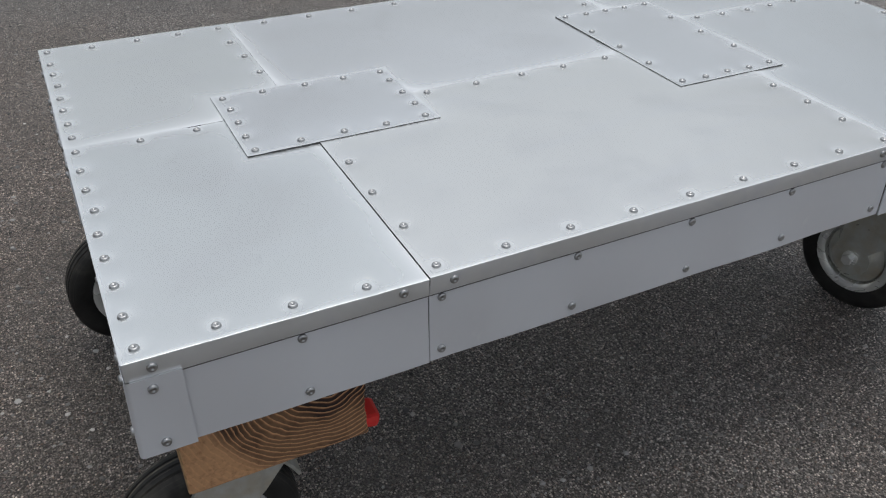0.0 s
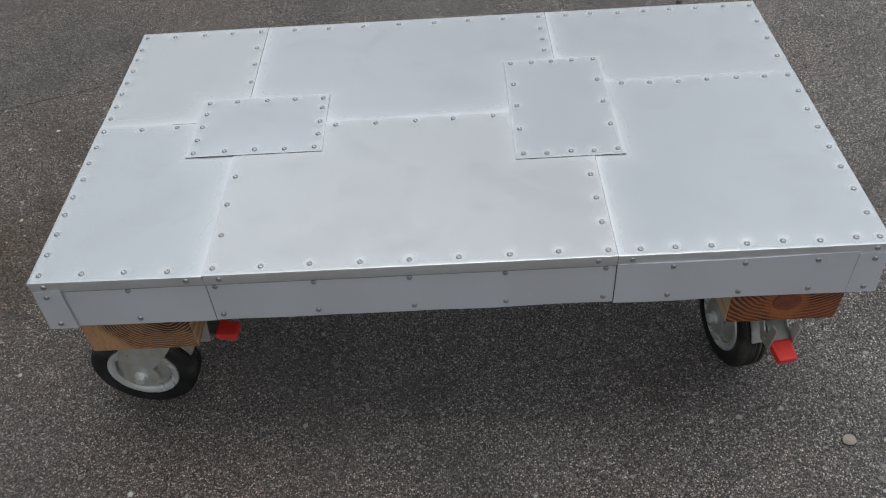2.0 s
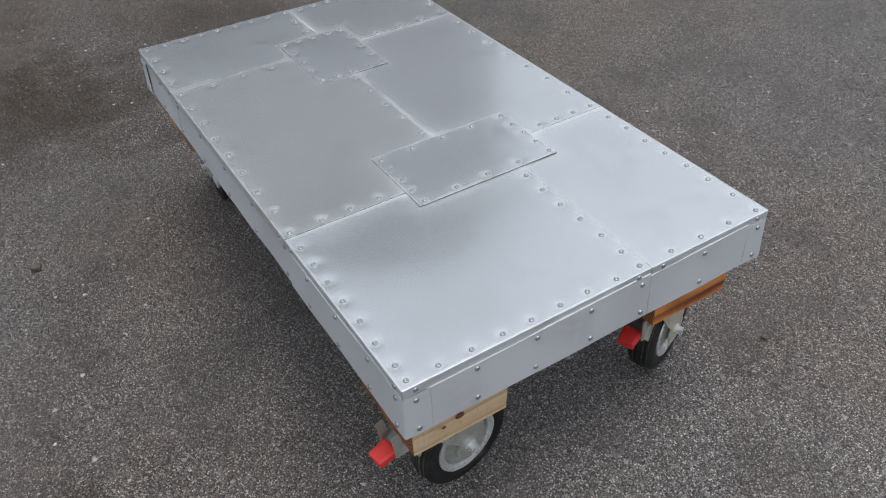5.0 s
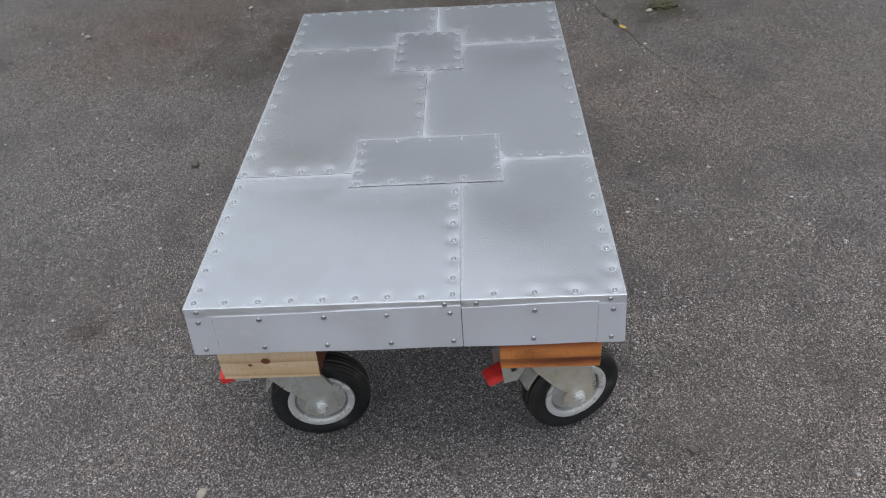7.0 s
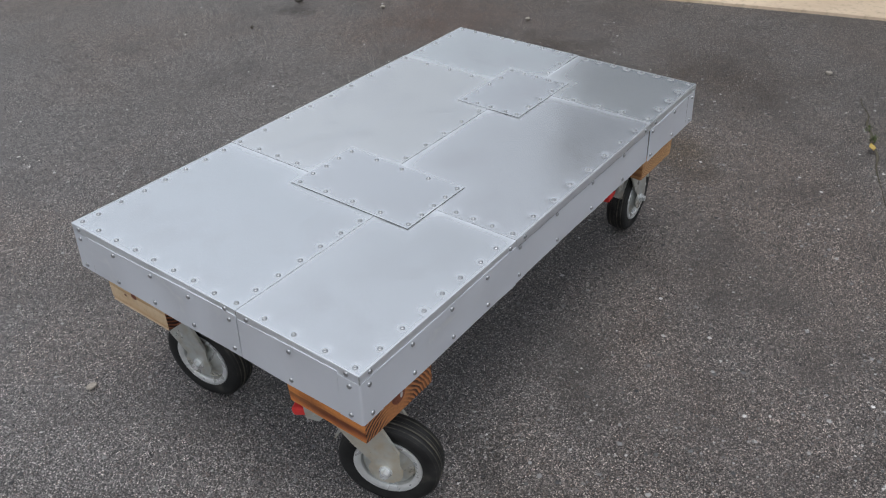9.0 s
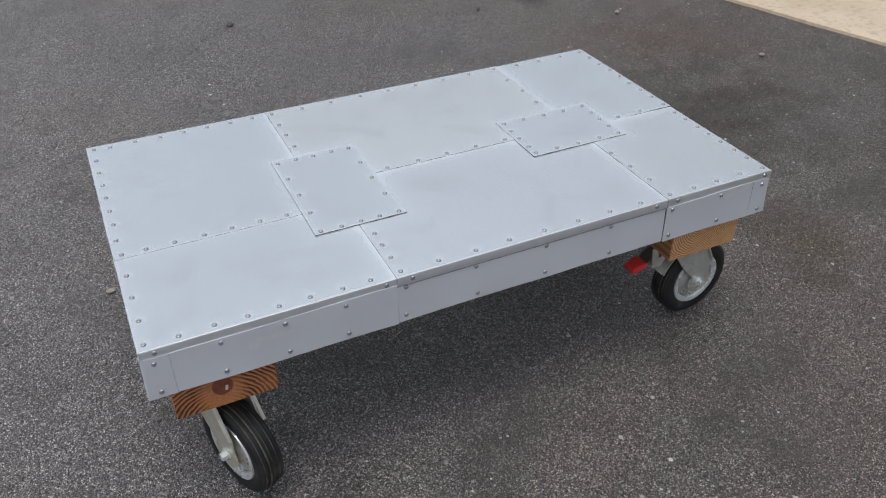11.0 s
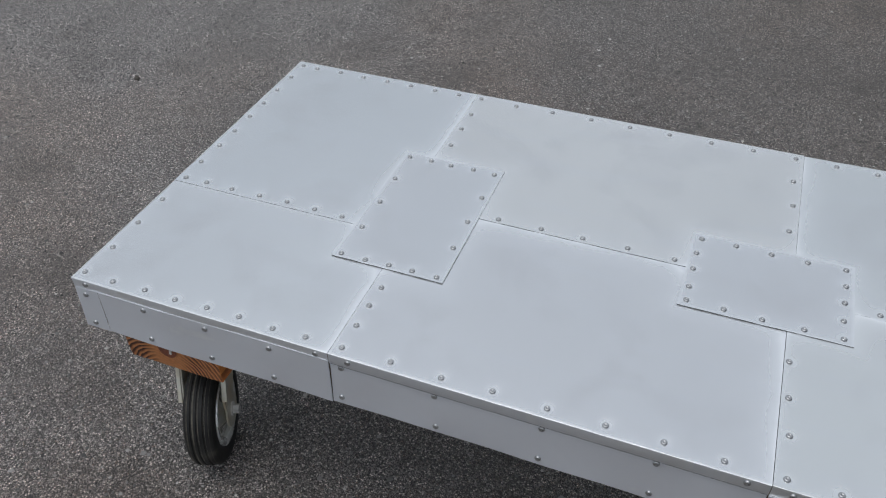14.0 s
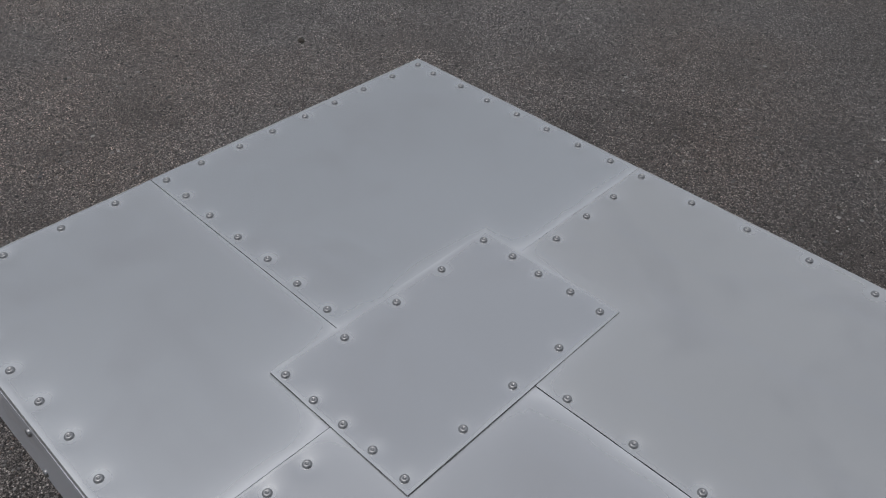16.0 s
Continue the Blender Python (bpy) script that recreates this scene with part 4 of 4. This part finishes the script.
# brake: hanging bracket, sloping steel lever with a rolled edge, red pedal cap and the shoe that presses the tyre
bm = bmesh.new()
for y in (-0.0205, 0.0180):
    prism(bm, [(-0.088, -0.008), (-0.082, -0.058), (-0.058, -0.060), (-0.024, -0.008), (-0.040, -0.008), (-0.060, -0.037), (-0.068, -0.036), (-0.074, -0.008)], y, y + 0.0025)
box(bm, (-0.080, -0.0185, -0.0575), (-0.062, 0.0185, -0.0550))
for y in (-0.0215, 0.0215):
    bmesh.ops.create_cone(bm, cap_ends=True, segments=12, radius1=0.0036, radius2=0.0030, depth=0.003, matrix=Matrix.Translation((-0.067, y, -0.0485)) @ Matrix.Rotation(radians(90), 4, "X"))
BRACKET_MESH = mesh_of("brake_bracket", bm, ZINC)


def lever_mesh(reach, drop):
    bm = bmesh.new()
    tip = (-reach + 0.004, -0.046 - drop)
    mid = (-reach * 0.66, -0.030 - drop * 0.6)
    prism(bm, [(-0.024, -0.014), (-0.024, -0.018), (mid[0], mid[1] - 0.004), (tip[0], tip[1] - 0.003), (tip[0] - 0.002, tip[1]), (mid[0] - 0.001, mid[1])], -0.014, 0.014)
    for y in (-0.0155, 0.0140):
        prism(bm, [(-0.024, -0.013), (-0.024, -0.020), (mid[0], mid[1] - 0.007), (tip[0], tip[1] - 0.006), (tip[0] - 0.002, tip[1] + 0.002), (mid[0] - 0.001, mid[1] + 0.002)], y, y + 0.0015)
    return mesh_of("brake_lever", bm, LEVER_STEEL)


bm = bmesh.new()
box(bm, (-0.0185, -0.018, -0.0075), (0.0185, 0.018, 0.0065), 0.005)
for v in bm.verts:
    # thicker and narrower towards the toe
    f = (v.co.x + 0.0185) / 0.037
    v.co.y *= 0.86 + 0.14 * f
    v.co.z *= 1.25 - 0.35 * f
PEDAL_MESH = mesh_of("brake_pedal", bm, RED)
bm = bmesh.new()
shoe = arc(HUB_X, HUB_Z, 0.100, 128, 158, 5)
shoe = shoe + [(HUB_X + (x - HUB_X) * 1.035, HUB_Z + (z - HUB_Z) * 1.035) for x, z in reversed(shoe)]
prism(bm, shoe, -0.016, 0.016)
SHOE_MESH = mesh_of("brake_shoe", bm, ZINC)


def caster(cx, cy, heading, spin, reach=0.104, drop=0.007, fork=None):
    at = Matrix.Translation((cx, cy, BLOCK_LOW)) @ Matrix.Rotation(radians(heading), 4, "Z")
    body = part("caster", fork or FORK_MESH, None, table, "zinc-plated swivel castor with black rubber tyre and brake", at=at)
    part("mounting_plate", PLATE_MESH, None, body, at=Matrix.Rotation(radians(-heading), 4, "Z"))
    hub = Matrix.Translation((HUB_X, 0, HUB_Z)) @ Matrix.Rotation(radians(spin), 4, "Y")
    part("tyre", TYRE_MESH, None, body, "scuffed black rubber tyre", at=hub)
    part("rim", RIM_MESH, None, body, "pale grey pressed steel rim with bright lip", at=hub)
    part("axle_bolt", AXLE_MESH, None, body)
    for x in (-0.05, 0.05):
        for y in (-0.039, 0.039):
            part("mounting_bolt", BOLT_MESH, None, body, at=Matrix.Rotation(radians(-heading), 4, "Z") @ Matrix.Translation((x, y, 0)))
    part("brake_bracket", BRACKET_MESH, None, body)
    part("brake_lever", lever_mesh(reach, drop), None, body)
    part("brake_shoe", SHOE_MESH, None, body)
    part("brake_pedal", PEDAL_MESH, None, body, "red plastic brake pedal", at=Matrix.Translation((-reach, 0, -0.043 - drop)) @ Matrix.Rotation(radians(-14), 4, "Y"))
    return body


DIRTY_FORK = FORK_MESH.copy()
DIRTY_FORK.materials[0] = DIRTY_ZINC
caster(CX0 - 0.007, CY0 + 0.007, -68, 20, 0.092, 0.007, DIRTY_FORK)
caster(CX0, CY1 + 0.009, -81, 75, 0.092, 0.012)
caster(CX1 + 0.008, CY0, 4, 130, 0.110, 0.009)
caster(CX1 + 0.006, CY1, -3, 200, 0.109, 0.010)


# ------------------------------------------------------------------ loose things on the asphalt
def pebble(name, x, y, r, mat, seed, label, category="stone"):
    bm = bmesh.new()
    bmesh.ops.create_icosphere(bm, subdivisions=2, radius=r)
    rng = random.Random(seed)
    s = (rng.uniform(0.9, 1.25), rng.uniform(0.75, 1.0), rng.uniform(0.6, 0.8))
    for v in bm.verts:
        v.co *= 1 + 0.35 * noise.noise(v.co / r * 0.9 + Vector((seed, seed * 0.7, 0)))
        v.co = Vector((v.co.x * s[0], v.co.y * s[1], v.co.z * s[2]))
    low = min(v.co.z for v in bm.verts)
    ob = new(name, mesh_of(name, bm, mat))
    ob.matrix_basis = pose(x, y, -low - 0.1 * r, 0, 0, rng.uniform(0, 360))
    return tagged(ob, label, category, group="loose stones on the asphalt")


pebble("stone", 1.113, 1.053, 0.013, DARK_PEBBLE, 1, "brown angular stone lying on asphalt")
pebble("stone", -0.038, 0.734, 0.0095, PEBBLE, 2, "pale rounded pebble on asphalt beside the table")
pebble("stone", 2.15, 1.768, 0.012, PEBBLE, 3, "whitish pebble on open asphalt")
pebble("stone", 1.64, 2.063, 0.010, DARK_PEBBLE, 4, "small dark stone on asphalt")
pebble("stone", -0.82, 1.073, 0.008, DARK_PEBBLE, 5, "small dark stone on asphalt")
pebble("stone", 0.032, -0.153, 0.007, DARK_PEBBLE, 6, "small black stone on asphalt near a castor")
pebble("stone", -0.082, -0.746, 0.009, DARK_PEBBLE, 7, "small dark stone on asphalt")
pebble("stone", 2.118, -0.452, 0.011, PEBBLE, 9, "pale broken stone lying beside a moss clump")
pebble("stone", 2.006, 2.148, 0.021, DARK_PEBBLE, 8, "large dark lump of stone on asphalt")

pebble("stone", 2.487, -0.055, 0.011, PEBBLE, 10, "whitish pebble on open asphalt")
pebble("stone", 2.376, 1.151, 0.010, PEBBLE, 11, "whitish pebble on open asphalt")
pebble("stone", 2.328, -0.636, 0.010, DARK_PEBBLE, 12, "small dark stone on asphalt")
pebble("stone", 0.632, 2.336, 0.014, DARK_PEBBLE, 13, "brown angular stone lying on asphalt")

# clump of dark moss on the asphalt
bm = bmesh.new()
bmesh.ops.create_icosphere(bm, subdivisions=4, radius=1)
for v in bm.verts:
    lump = 1 + 0.28 * noise.noise(v.co * 2.1) + 0.16 * noise.noise(v.co * 6.5) + 0.07 * noise.noise(v.co * 17)
    v.co = Vector((v.co.x * 0.034 * lump, v.co.y * 0.052 * lump, max(-0.002, v.co.z * 0.020 * lump)))
moss = tagged(new("moss_clump", mesh_of("moss_clump", bm, MOSS)), "low dark olive clump of moss growing on asphalt", "moss")
moss.matrix_basis = pose(2.165, -0.512, 0.001, 0, 0, 12)

# mossy crack
bm = bmesh.new()
rng = random.Random(9)
a, b = Vector((2.34, -0.205, 0)), Vector((1.386, -0.52, 0))
left, right = [], []
for k in range(61):
    f = k / 60
    q = a.lerp(b, f) + Vector((0, 0.014 * noise.noise((f * 10, 0.3, 0)), 0))
    w = (0.0010 + 0.0036 * max(0, math.sin(math.pi * min(1, f * 1.5))) ** 2) * rng.uniform(0.7, 1.2)
    left.append(bm.verts.new((q.x + w * 0.4, q.y - w, 0.0015)))
    right.append(bm.verts.new((q.x - w * 0.4, q.y + w, 0.0015)))
mids = [bm.verts.new(((l_.co.x + r_.co.x) / 2, (l_.co.y + r_.co.y) / 2, 0.0015 + 0.0018 * rng.random())) for l_, r_ in zip(left, right)]
for k in range(60):
    bm.faces.new((left[k], left[k + 1], mids[k + 1], mids[k]))
    bm.faces.new((mids[k], mids[k + 1], right[k + 1], right[k]))
tagged(new("asphalt_crack", mesh_of("asphalt_crack", bm, CRACK_DIRT)), "narrow crack in the asphalt filled with dark moss", "crack", kind="structure")


def grass_tuft(x, y, count, height, seed):
    root = tagged(new("grass_tuft"), "small tuft of green grass growing from the crack", "grass")
    root.location = (x, y, 0)
    rng = random.Random(seed)
    bm = bmesh.new()
    for _ in range(count):
        a, lean, h = rng.uniform(0, 6.28), rng.uniform(0.2, 0.9), height * rng.uniform(0.5, 1.1)
        px, py = rng.uniform(-0.02, 0.02), rng.uniform(-0.008, 0.008)
        d, s = Vector((math.cos(a), math.sin(a), 0)), Vector((-math.sin(a), math.cos(a), 0))
        prev = None
        for k in range(5):
            f = k / 4
            c = Vector((px, py, 0)) + d * (lean * h * f * f) + Vector((0, 0, h * f * (1 - 0.25 * f)))
            w = 0.0014 * (1 - f) + 0.0001
            cur = [bm.verts.new(c - s * w), bm.verts.new(c + s * w)]
            if prev:
                bm.faces.new((prev[0], prev[1], cur[1], cur[0]))
            prev = cur
    part("blades", bm, GRASS, root)


grass_tuft(2.02, -0.312, 34, 0.026, 4)
grass_tuft(2.10, -0.28, 20, 0.020, 5)

bm = bmesh.new()
n = 9
for k in range(n):
    f = k / (n - 1)
    w = 0.009 * math.sin(math.pi * min(0.98, f * 0.95 + 0.02)) ** 0.8
    for s in (-1, 0, 1):
        bm.verts.new((0.038 * f, s * w, 0.004 + 0.006 * abs(s) + 0.008 * f * f))
bm.verts.ensure_lookup_table()
for k in range(n - 1):
    for s in (0, 1):
        i = 3 * k + s
        bm.faces.new([bm.verts[j] for j in (i, i + 1, i + 4, i + 3)])
leaf = tagged(new("fallen_leaf", mesh_of("fallen_leaf", bm, LEAF, True)), "small yellow fallen leaf caught by the grass", "leaf")
leaf.matrix_basis = pose(1.965, -0.314, 0.012, 0, 14, 205)
